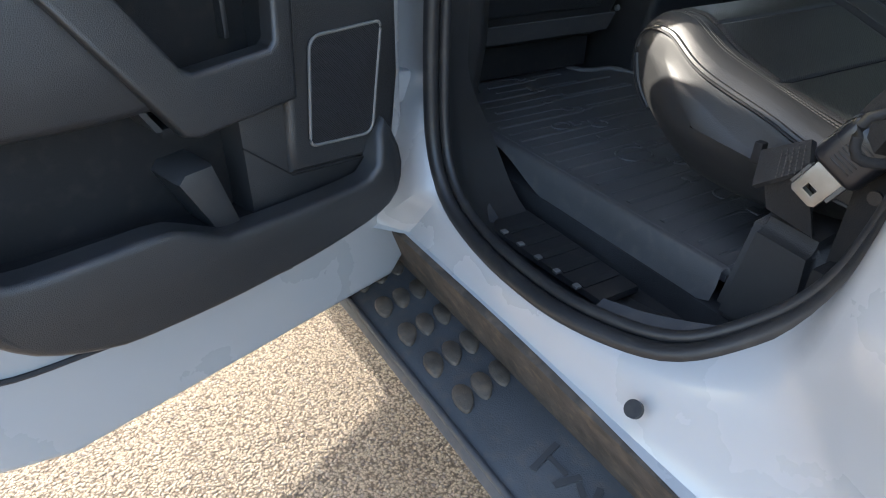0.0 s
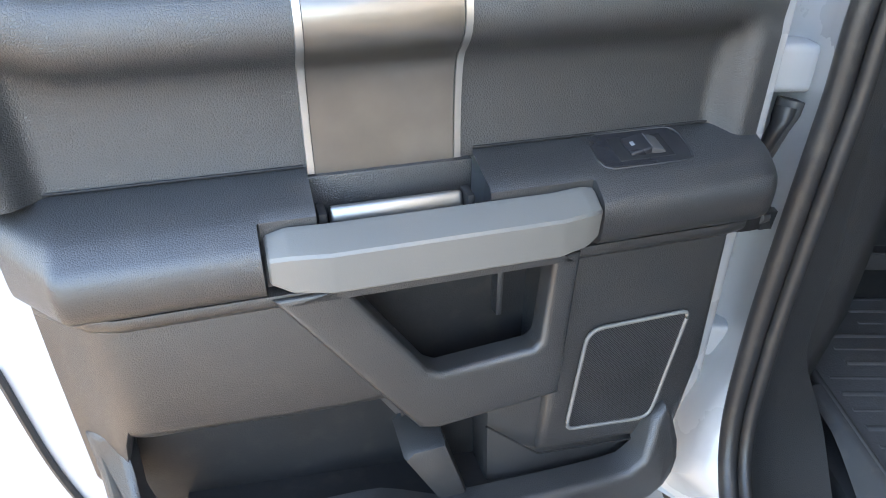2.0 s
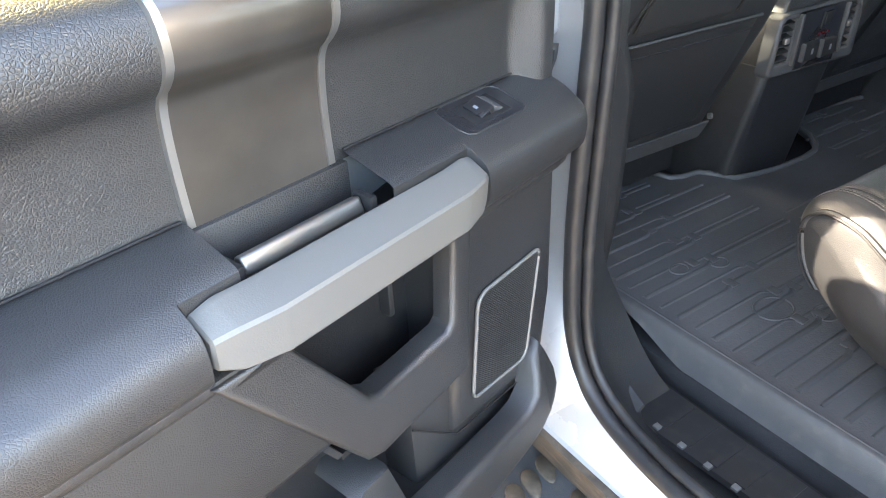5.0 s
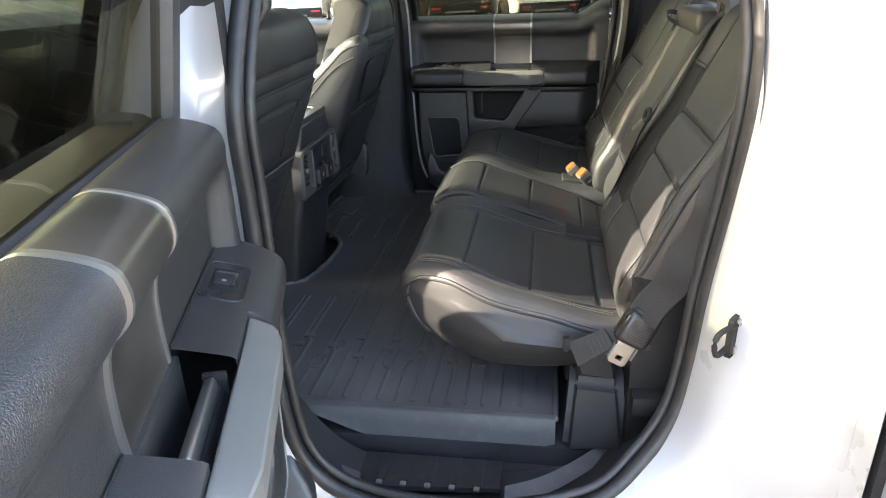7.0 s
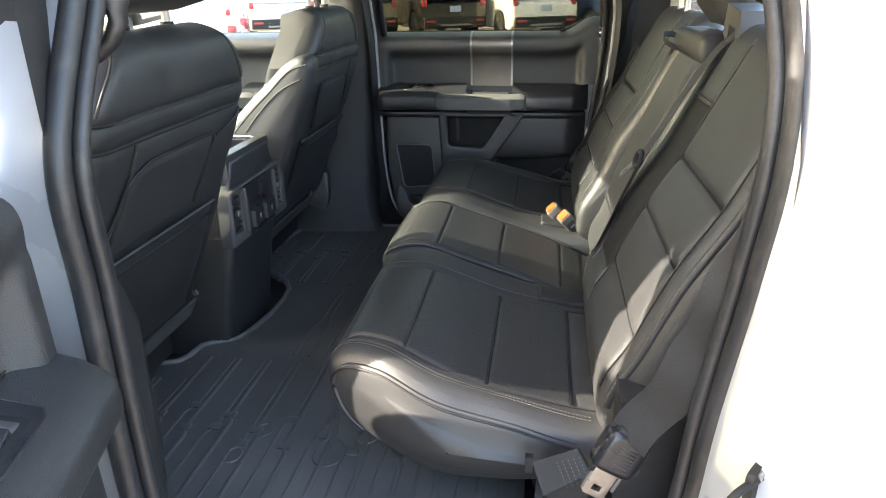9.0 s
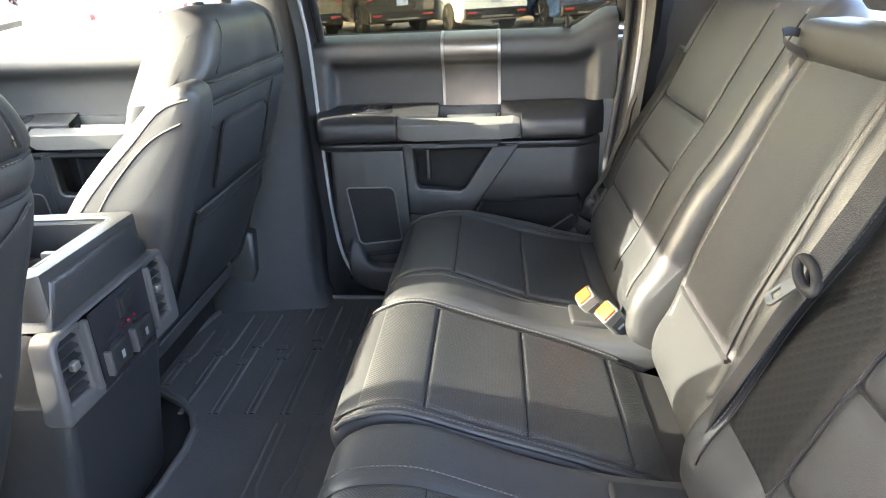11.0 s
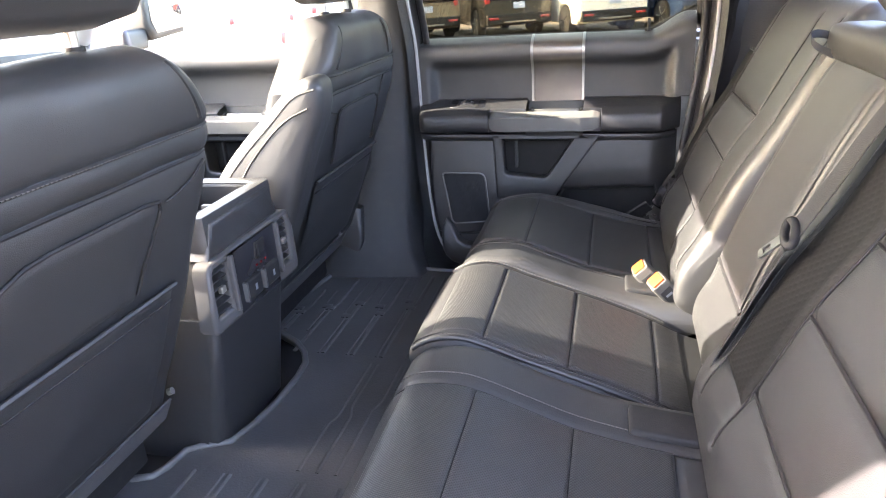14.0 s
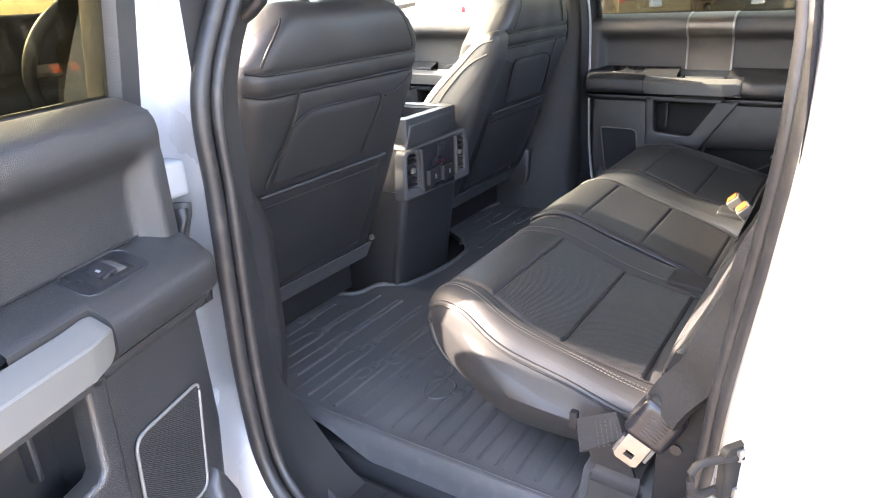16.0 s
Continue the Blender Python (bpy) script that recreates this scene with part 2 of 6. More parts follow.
def box(x0, x1, y0, y1, z0, z1, bevel=0.004, seg=2, bm=None):
    bm = bm or bmesh.new()
    vs = [bm.verts.new((x, y, z)) for x in (x0, x1) for y in (y0, y1) for z in (z0, z1)]
    fs = [bm.faces.new([vs[i] for i in q]) for q in ((0, 1, 3, 2), (4, 6, 7, 5), (0, 4, 5, 1), (2, 3, 7, 6), (0, 2, 6, 4), (1, 5, 7, 3))]
    if bevel:
        es = list({e for f in fs for e in f.edges})
        bmesh.ops.bevel(bm, geom=es, offset=bevel, segments=seg, profile=0.6, affect="EDGES")
    return bm


def turned(bm, m):
    bmesh.ops.transform(bm, matrix=m, verts=bm.verts)
    return bm


def slab(outline, a0, a1, axis="y", bevel=0.004, seg=2, holes=()):
    """A plate with an outline in x, z (or the plane across the axis), from a0 to a1, with rounded edges; holes go through."""
    bm = bmesh.new()

    def at(p, a):
        return (p[0], a, p[1]) if axis == "y" else ((p[0], p[1], a) if axis == "z" else (a, p[0], p[1]))

    loops = [outline, *holes]
    edges = []
    for loop in loops:
        vs = [bm.verts.new(at(p, a0)) for p in loop]
        edges += [bm.edges.new((vs[i], vs[(i + 1) % len(vs)])) for i in range(len(vs))]
    if holes:
        bmesh.ops.triangle_fill(bm, use_beauty=True, use_dissolve=False, edges=edges)
    else:
        bm.faces.new(bm.verts[:])
    faces = bm.faces[:]
    rim = [e for e in bm.edges if e.is_boundary]
    r = bmesh.ops.extrude_face_region(bm, geom=faces)
    d = Vector(at((0, 0), a1)) - Vector(at((0, 0), a0))
    moved = [g for g in r["geom"] if isinstance(g, bmesh.types.BMVert)]
    for v in moved:
        v.co += d
    bmesh.ops.recalc_face_normals(bm, faces=bm.faces)
    if bevel:
        mv = set(moved)
        es = [e for e in bm.edges if e.verts[0] in mv and e.verts[1] in mv and len(e.link_faces) == 2 and e.calc_face_angle(0) > 0.8]
        bmesh.ops.bevel(bm, geom=es, offset=bevel, segments=seg, profile=0.6, affect="EDGES", clamp_overlap=True)
    return bm


def smooth_line(pts, n, closed=False):
    """A Catmull-Rom line through the points, evenly sampled."""
    pts = [Vector(p) for p in pts]
    out = []
    m = len(pts)
    for i in range(m if closed else m - 1):
        if closed:
            a, b, c, d = pts[i - 1], pts[i], pts[(i + 1) % m], pts[(i + 2) % m]
        else:
            a, b, c, d = pts[max(i - 1, 0)], pts[i], pts[i + 1], pts[min(i + 2, m - 1)]
        for k in range(16):
            t = k / 16
            out.append(0.5 * ((2 * b) + (c - a) * t + (2 * a - 5 * b + 4 * c - d) * t * t + (3 * b - a - 3 * c + d) * t ** 3))
    out.append(pts[0].copy() if closed else pts[-1])
    s = [0.0]
    for p, q in zip(out, out[1:]):
        s.append(s[-1] + (q - p).length)
    res = []
    j = 0
    for i in range(n):
        want = s[-1] * i / (n if closed else n - 1)
        while j < len(s) - 2 and s[j + 1] < want:
            j += 1
        f = (want - s[j]) / max(s[j + 1] - s[j], 1e-9)
        res.append(out[j].lerp(out[j + 1], min(max(f, 0), 1)))
    return res


def tube(pts, r, n=8, closed=False, flat=1.0, up=(0, 0, 1), bm=None):
    """A round or flattened rod along points."""
    bm = bm or bmesh.new()
    pts = [Vector(p) for p in pts]
    rings = []
    m = len(pts)
    for i, p in enumerate(pts):
        d = (pts[(i + 1) % m] - pts[i - 1]) if closed else (pts[min(i + 1, m - 1)] - pts[max(i - 1, 0)])
        d.normalize()
        a = d.cross(Vector(up))
        if a.length < 1e-3:
            a = d.cross(Vector((1, 0, 0)))
        a.normalize()
        b = a.cross(d)
        rings.append([bm.verts.new(p + a * (math.cos(2 * math.pi * k / n) * r) + b * (math.sin(2 * math.pi * k / n) * r * flat)) for k in range(n)])
    for i in range(m if closed else m - 1):
        A, B = rings[i], rings[(i + 1) % m]
        for k in range(n):
            bm.faces.new((A[k], A[(k + 1) % n], B[(k + 1) % n], B[k]))
    if not closed:
        bm.faces.new(rings[0][::-1])
        bm.faces.new(rings[-1])
    return bm


def grid(rows, closed_u=False, closed_v=False, bm=None):
    """A skin over rows of points."""
    bm = bm or bmesh.new()
    vs = [[bm.verts.new(p) for p in row] for row in rows]
    nu, nv = len(rows), len(rows[0])
    for i in range(nu if closed_u else nu - 1):
        for j in range(nv if closed_v else nv - 1):
            bm.faces.new((vs[i][j], vs[(i + 1) % nu][j], vs[(i + 1) % nu][(j + 1) % nv], vs[i][(j + 1) % nv]))
    return bm


def ribbon(pts, width_dir, w, thick, bm=None):
    """A flat strap along points; width_dir is one direction or one for each point."""
    pts = [Vector(p) for p in pts]
    dirs = [Vector(width_dir).normalized()] * len(pts) if isinstance(width_dir[0], (int, float)) else [Vector(d).normalized() for d in width_dir]
    rows = []
    for i, p in enumerate(pts):
        t = (pts[min(i + 1, len(pts) - 1)] - pts[max(i - 1, 0)]).normalized()
        nrm = t.cross(dirs[i]).normalized() * (thick / 2)
        wd = dirs[i] * (w / 2)
        rows.append([p - wd - nrm, p + wd - nrm, p + wd + nrm, p - wd + nrm])
    bm = grid(rows, closed_v=True, bm=bm)
    bmesh.ops.holes_fill(bm, edges=[e for e in bm.edges if e.is_boundary])
    bmesh.ops.recalc_face_normals(bm, faces=bm.faces)
    return bm


def smoothstep(a, b, x):
    if a > b:
        return 1 - smoothstep(b, a, x)
    t = min(max((x - a) / (b - a), 0.0), 1.0)
    return t * t * (3 - 2 * t)


class Profile:
    """A smooth outline in x, z that a cushion follows."""

    def __init__(self, pts, n=280):
        line = smooth_line([(p[0], 0, p[1]) for p in pts], n)
        self.p = [(v.x, v.z) for v in line]
        self.n = []
        for i in range(n):
            a, b = self.p[max(i - 1, 0)], self.p[min(i + 1, n - 1)]
            t = Vector((b[0] - a[0], b[1] - a[1])).normalized()
            self.n.append((-t.y, t.x))

    def at(self, i, y, off=0.0):
        return Vector((self.p[i][0] + self.n[i][0] * off, y, self.p[i][1] + self.n[i][1] * off))

    def nearest(self, x, z):
        return min(range(len(self.p)), key=lambda i: (self.p[i][0] - x) ** 2 + (self.p[i][1] - z) ** 2)


def bend(v, y0, y1, under=0.0, flare=None, taper=None):
    """Undercuts, flares or narrows a cushion's point in place."""
    near = 1 - smoothstep(y0, y0 + 0.6 * (y1 - y0), v.y)
    if under and v.z < 1.0:
        v.y += near * under * smoothstep(0.98, 0.84, v.z)
    if flare:
        v.y += near * flare[2] * (1 - smoothstep(flare[0], flare[1], v.x))
        if v.z > 0.97:
            v.z += 0.014 * (1 - smoothstep(y0 + 0.03, y0 + 0.11, v.y)) * math.exp(-((v.x - 0.93) / 0.10) ** 2) * smoothstep(0.97, 1.0, v.z)
    if taper:
        v.y = taper[2] + (v.y - taper[2]) * (1 - taper[3] * smoothstep(taper[0], taper[1], v.z))
    return v


def pillow(prof, y0, y1, r, seams=(), lines=(), puff=0.006, ny=44, r1=None, under=0.0, flare=None, taper=None):
    """A cushion along a profile from y0 to y1 with rounded ends. seams: (x, z, ya, yb, depth) across; lines: (y, ia, ib, depth) along."""
    r1 = r1 or r
    ys = {y0, y1}
    for i in range(ny + 1):
        ys.add(y0 + (y1 - y0) * i / ny)
    for k in range(1, 9):
        ys.add(y0 + r * (1 - math.cos(k / 8 * math.pi / 2)))
        ys.add(y1 - r1 * (1 - math.cos(k / 8 * math.pi / 2)))
    for ln in lines:
        for o in (-0.008, -0.004, 0, 0.004, 0.008):
            ys.add(ln[0] + o)
    ys = sorted(y for y in ys if y0 <= y <= y1)
    ys = [y for i, y in enumerate(ys) if i == 0 or y - ys[i - 1] > 0.0012]
    marks = [(prof.nearest(s[0], s[1]), s) for s in seams]
    xs = [p[0] for p in prof.p]
    rows = []
    m = len(prof.p)
    for y in ys:
        inset = 0.0
        if y - y0 < r:
            inset = r * (1 - math.sqrt(max(0, 1 - (1 - (y - y0) / r) ** 2)))
        if y1 - y < r1:
            inset = max(inset, r1 * (1 - math.sqrt(max(0, 1 - (1 - (y1 - y) / r1) ** 2))))
        row = []
        for i in range(m):
            off = -inset
            for k, s in marks:
                d = math.hypot(prof.p[i][0] - prof.p[k][0], prof.p[i][1] - prof.p[k][1])
                if d < 0.05:
                    mask = smoothstep(s[2] - 0.006, s[2] + 0.006, y) * (1 - smoothstep(s[3] - 0.006, s[3] + 0.006, y))
                    off -= s[4] * mask * math.exp(-(d / 0.006) ** 2)
                    off -= 0.4 * s[4] * mask * math.exp(-(d / 0.016) ** 2)
            for ln in lines:
                if ln[1] <= i <= ln[2]:
                    d = abs(y - ln[0])
                    if d < 0.03:
                        off -= ln[3] * math.exp(-(d / 0.005) ** 2) + 0.4 * ln[3] * math.exp(-(d / 0.014) ** 2)
            off += puff * 0.35 * noise.noise(Vector((prof.p[i][0] * 9, y * 9, prof.p[i][1] * 9)))
            row.append(prof.at(i, y, off))
        rows.append(row)
    cx = sum(p[0] for p in prof.p) / m
    cz = sum(p[1] for p in prof.p) / m

    def cap(row, y, out):
        rings = []
        for f in (0.9, 0.7, 0.45, 0.2, 0.02):
            rings.append([Vector((cx + (v.x - cx) * f, y + out * (1 - f * f), cz + (v.z - cz) * f)) for v in row])
        return rings

    rows = cap(rows[0], y0, -0.012)[::-1] + rows + cap(rows[-1], y1, 0.006)
    for row in rows:
        for v in row:
            bend(v, y0, y1, under, flare, taper)
    bm = grid(rows, closed_v=True)
    bmesh.ops.recalc_face_normals(bm, faces=bm.faces)
    return bm


def patch(prof, ia, ib, y0, y1, off=0.002, ny=10, warp=None):
    """A thin cover that lies on a cushion, its rim tucked in."""
    rows = []
    for k in range(ny + 1):
        y = y0 + (y1 - y0) * k / ny
        row = []
        for i in range(ia, ib + 1):
            tuck = 0.0035 if (k in (0, ny) or i in (ia, ib)) else 0.0
            p = prof.at(i, y, off - tuck)
            row.append(warp(p) if warp else p)
        rows.append(row)
    bm = grid(rows)
    arc = [0.0]
    for i in range(ia, ib):
        arc.append(arc[-1] + math.hypot(prof.p[i + 1][0] - prof.p[i][0], prof.p[i + 1][1] - prof.p[i][1]))
    bm.verts.index_update()
    layer = bm.loops.layers.uv.new("weave")
    wide = ib - ia + 1
    for f in bm.faces:
        for c in f.loops:
            k, i = divmod(c.vert.index, wide)
            c[layer].uv = (y0 + (y1 - y0) * k / ny, arc[i])
    bmesh.ops.recalc_face_normals(bm, faces=bm.faces)
    return bm


def flat_map(bm):
    """Lays a plate's x and z out as its weave."""
    layer = bm.loops.layers.uv.new("weave")
    for f in bm.faces:
        for c in f.loops:
            c[layer].uv = (c.vert.co.x, c.vert.co.z)
    return bm


def seam_across(prof, x, z, ya, yb, off, warp=None, r=0.0012, ends=None):
    i = prof.nearest(x, z)
    pts = []
    for k in range(25):
        y = ya + (yb - ya) * k / 24
        sink = 0.0
        if ends:
            for gap in (y - ends[0], ends[1] - y):
                if gap < ends[2]:
                    sink = max(sink, ends[2] * (1 - math.sqrt(max(0, 1 - (1 - gap / ends[2]) ** 2))))
        pts.append(prof.at(i, y, off - sink))
    return tube([warp(p) for p in pts] if warp else pts, r, 5)


def seam_along(prof, y, ia, ib, off, warp=None, r=0.0012):
    pts = [prof.at(i, y, off) for i in range(ia, ib + 1, 3)]
    return tube([warp(p) for p in pts] if warp else pts, r, 5)


def stitches(pts, step=0.006, size=0.0009, bm=None):
    """Short thread dashes along a line."""
    bm = bm or bmesh.new()
    pts = [Vector(p) for p in pts]
    total = sum((b - a).length for a, b in zip(pts, pts[1:]))
    line = smooth_line(pts, max(4, int(total / step)))
    for a, b in zip(line, line[1:]):
        d = b - a
        tube([a + d * 0.15, a + d * 0.75], size, 4, bm=bm)
    return bm

# ---------------------------------------------------------------- ground
bm = bmesh.new()
gv = [bm.verts.new((x, y, GROUND)) for x, y in ((-150, -150), (150, -150), (150, 150), (-150, 150))]
bm.faces.new(gv)
solo("ground", bm, AGGREGATE, (0, 0, GROUND), "tan exposed-aggregate asphalt of a car lot", "ground", kind="structure")

# ---------------------------------------------------------------- cab shell
LOOP = [(0.486, 0.13, 1.45), (0.488, 0.122, 1.3), (0.489, 0.116, 1.15), (0.494, 0.11, 1.0), (0.514, 0.105, 0.86), (0.565, 0.10, 0.79),
        (0.65, 0.095, 0.758), (0.77, 0.09, 0.75), (0.9, 0.095, 0.757), (1.03, 0.12, 0.785), (1.105, 0.16, 0.845), (1.152, 0.185, 0.92),
        (1.172, 0.2, 1.02), (1.182, 0.2, 1.15), (1.202, 0.2, 1.32), (1.212, 0.2, 1.45), (1.205, 0.22, 1.57), (1.15, 0.25, 1.75),
        (1.03, 0.28, 1.86), (0.8, 0.29, 1.885), (0.62, 0.28, 1.87), (0.52, 0.26, 1.78), (0.49, 0.2, 1.6)]


def loop_frames(n=150, lead=0.0):
    """Points round the door opening; lead moves its front edge forward."""
    line = smooth_line([(x - lead * (1 - smoothstep(0.55, 0.95, x)) - 0.6 * lead * smoothstep(0.98, 1.15, x), y, z) for x, y, z in LOOP], n, closed=True)
    out = []
    for i, p in enumerate(line):
        t = line[(i + 1) % n] - line[i - 1]
        o = Vector((t.z, 0, -t.x))
        o.normalize()
        if o.dot(p - Vector((0.83, p.y, 1.3))) < 0:
            o = -o
        low = 1 - smoothstep(0.80, 0.98, p.z)
        rear = smoothstep(0.95, 1.12, p.x) * (1 - low)
        high = smoothstep(1.6, 1.85, p.z)
        out.append((p, o, low, rear, high))
    return out


def jamb_skin(lead):
    rows = []
    shape = ((0, 0), (0.03, 0.12), (0.1, 0.36), (0.2, 0.5), (0.42, 0.6), (0.68, 0.72), (0.88, 0.86), (1.0, 1.0), (1.02, 1.25))
    recess = (0, 0, 0, -0.03, -0.10, -0.10, 0.2, 1.0, 1.25)      # the hinge pocket in the front pillar
    for p, o, low, rear, high in loop_frames(lead=lead):
        e = 0.15
        if p.z < 1.6:
            reach = [e] if o.x < -0.2 and p.z > 0.80 else []
            if o.x > 0.05:
                reach.append((1.346 - p.x) / o.x)
            if o.z < -0.05:
                reach.append((0.684 - p.z) / o.z)
            e = min(reach or [e])
        foot = smoothstep(0.95, 0.70, p.z + o.z * e)
        d = -0.085 - 0.08 * high
        if o.x > -0.2 or p.z < 0.80:
            d = (0.012 + 0.058 * foot - p.y) * (1 - high) - 0.165 * high
        row = []
        front = smoothstep(0.60, 0.52, p.x) * (1 - low) * (1 - high)
        for (fx, fy), deep in zip(shape, recess):
            row.append(p + o * (e * fx) + Vector((0, d * (fy * (1 - front) + deep * front), 0)))
        rows.append(row)
    bm = grid(rows, closed_u=True)
    bmesh.ops.recalc_face_normals(bm, faces=bm.faces)
    return bm


def inner_trim(lead):
    rows = []
    for p, o, low, rear, high in loop_frames(lead=lead):
        row = []
        for fx, fy in ((-0.002, 0.012), (0.004, 0.03), (0.03, 0.05), (0.045, 0.09), (0.045, 0.16)):
            side = 1 - low
            row.append(p + o * (fx * low + (0.2 * fx + 0.6 * max(fy - 0.05, 0) * 0.3) * side) + Vector((0, fy * (0.55 + 0.45 * low), 0)))
        rows.append(row)
    bm = grid(rows, closed_u=True)
    bmesh.ops.recalc_face_normals(bm, faces=bm.faces)
    return bm


cab = thing("pickup_truck_cab", (0.4, 1.0, GROUND), "white crew-cab pickup truck body with its rear door opening", "truck")
for side in (False, True):
    FLIP[0] = side
    lead = 0.072 if side else 0.0
    part("door_frame", jamb_skin(lead), PAINT, cab, "glossy white door jamb")
    part("frame_trim", inner_trim(lead), SOFT, cab, "black plastic sill and pillar trim")
    fr = loop_frames(lead=lead)
    part("door_seal", tube([p + o * 0.004 + Vector((0, 0.0, 0)) for p, o, *_ in fr], 0.0135, 16, closed=True, up=(0, 1, 0)), RUBBER, cab, "black rubber door seal")
    part("seal_lip", tube([p - o * 0.012 + Vector((0, 0.016, 0)) for p, o, *_ in fr], 0.009, 14, closed=True, up=(0, 1, 0)), RUBBER, cab, "black rubber seal lip")
    if side:
        part("frame_flange", tube([p + o * 0.013 + Vector((0, 0.048, 0)) for p, o, *_ in fr], 0.0048, 6, closed=True, up=(0, 1, 0)), PAINT, cab, "thin white frame edge")
    # outer skin ahead of and behind the door, and the rocker below
    corner = []
    for z in (0.62, 0.684, 0.74, 0.80, 0.86, 0.92, 1.0, 1.2, 1.46, 1.8):
        y, x = 0.012 + 0.058 * smoothstep(0.95, 0.70, z), 1.346 - 0.012 * smoothstep(1.4, 1.8, z)
        corner.append([(x, y + 0.3, z), (x - 0.001, y, z), (x + 0.022, y - 0.003, z), (x + 0.033, y + 0.003, z), (x + 0.038, y + 0.014, z), (x + 0.038, 0.35, z)])
    part("rear_corner", grid(corner, closed_v=True), PAINT, cab, "white cab corner", smooth=50)
    part("rocker", slab([(0.055, 0.675), (0.085, 0.69), (0.25, 0.69), (0.25, 0.50), (0.13, 0.50), (0.10, 0.56), (0.062, 0.655)], -0.9, 1.38, axis="x", bevel=0.006), DUSTY, cab, "dusty dark rocker panel")
    part("cantrail", slab([(0.225, 1.84), (0.30, 1.84), (0.33, 1.92), (0.225, 1.95)], -0.34, 0.5, axis="x", bevel=0.01), HEADLINER, cab, "pale roof side trim")
    part("roof_rail", tube(smooth_line([(-0.75, 0.26, 1.55), (-0.3, 0.31, 1.86), (0.4, 0.30, 1.945), (1.1, 0.27, 1.93), (1.36, 0.24, 1.8)], 30), 0.036, 10), PAINT, cab)
    # lower rear trim between the seat and the sill, and the pillar trims
    if side:
        part("rear_pillar_trim", grid([[(1.135 + 0.03 * smoothstep(1.1, 1.5, z), 0.165, z), (1.142 + 0.03 * smoothstep(1.1, 1.5, z), 0.20, z), (1.17 + 0.03 * smoothstep(1.1, 1.5, z), 0.225, z), (1.24, 0.24, z), (1.36, 0.27, z)]
                                       for z in (0.78, 0.95, 1.1, 1.3, 1.5, 1.65, 1.88)]), SLEEVE, cab, "grey-brown pillar trim", smooth=60)
    else:
        part("rear_pillar_trim", grid([[(1.215 + 0.04 * smoothstep(0, 1, k / 6), 0.17 + 0.10 * k / 6, z) if z < 1.5 else (1.2 + 0.04 * k / 6, 0.20 + 0.10 * k / 6, z) for k in range(7)]
                                       for z in (0.78, 0.95, 1.15, 1.3, 1.45, 1.62, 1.85)]), SOFT, cab, "dark pillar trim")
    # rear edge, then forward edge of the trim, at each height
    rows = ((0.74, 0.02, 0.48, 0.33, 0.36), (0.79, 0.05, 0.430, 0.32, 0.35), (0.85, 0.08, 0.400, 0.30, 0.33), (0.93, 0.11, 0.388, 0.28, 0.30), (1.0, 0.13, 0.386, 0.26, 0.28), (1.2, 0.16, 0.388, 0.225, 0.24), (1.42, 0.20, 0.392, 0.205, 0.215), (1.6, 0.27, 0.40, 0.25, 0.25), (1.85, 0.33, 0.44, 0.33, 0.33))
    if not side:
        # near trim's forward bulge is added, unseen, to keep sun off cushion and mat
        rows = ((0.74, 0.10, 0.475, 0.20, 0.285), (0.90, 0.12, 0.473, 0.235, 0.285), (1.0, 0.12, 0.472, 0.252, 0.285), (1.20, 0.13, 0.476, 0.252, 0.280), (1.255, 0.16, 0.478, 0.232, 0.262), (1.32, 0.22, 0.48, 0.202, 0.21), (1.42, 0.27, 0.482, 0.19, 0.19), (1.6, 0.35, 0.485, 0.20, 0.20), (1.85, 0.40, 0.52, 0.26, 0.26))
    part("pillar_trim", grid([[(x1 - 0.006, 0.125, z), (x1 - 0.014, yr - 0.03, z), (x1 - 0.03, yr, z), (x0 + 0.06, yf, z), (x0, yf - 0.03, z), (x0 - 0.01, 0.05, z)] for z, x0, x1, yr, yf in rows]), PILLAR, cab, "black pillar trim", smooth=60)
FLIP[0] = False
part("sill_plate", slab([(0.585, 0.165), (0.862, 0.185), (0.862, 0.262), (0.585, 0.262)], 0.716, 0.728, axis="z", bevel=0.004), RUBBER, cab, "ribbed scuff plate")
for xa, xb, ya, yb in ((0.36, 0.595, 0.31, 0.172), (1.10, 0.871, 0.33, 0.165)):
    part("sill_ridge", ribbon(smooth_line([(xa, ya, 0.752), (xa + (xb - xa) * 0.42, ya + (yb - ya) * 0.55, 0.742), (xa + (xb - xa) * 0.72, ya + (yb - ya) * 0.85, 0.735), (xb, yb, 0.729)], 20), (0.0, 0.85, 0.5), 0.036, 0.006), FLAP, cab, "satin sill trim ridge")
for k in range(5):
    part("sill_clip", box(0.627 + 0.0465 * k, 0.638 + 0.0465 * k, 0.170, 0.181, 0.728, 0.733, 0.0015), GREYP, cab)
    part("sill_rib", box(0.625 + 0.0465 * k, 0.641 + 0.0465 * k, 0.184, 0.258, 0.7275, 0.7305, 0.001), RUBBER, cab)
plug = turned(tube([(0, -0.0035, 0), (0, 0.004, 0)], 0.0115, 18), Matrix.Translation((1.045, 0.068, 0.728)) @ Euler((-0.75, 0, 0)).to_matrix().to_4x4())
part("drain_plug", plug, RUBBER, cab, "black rubber plug in the sill")
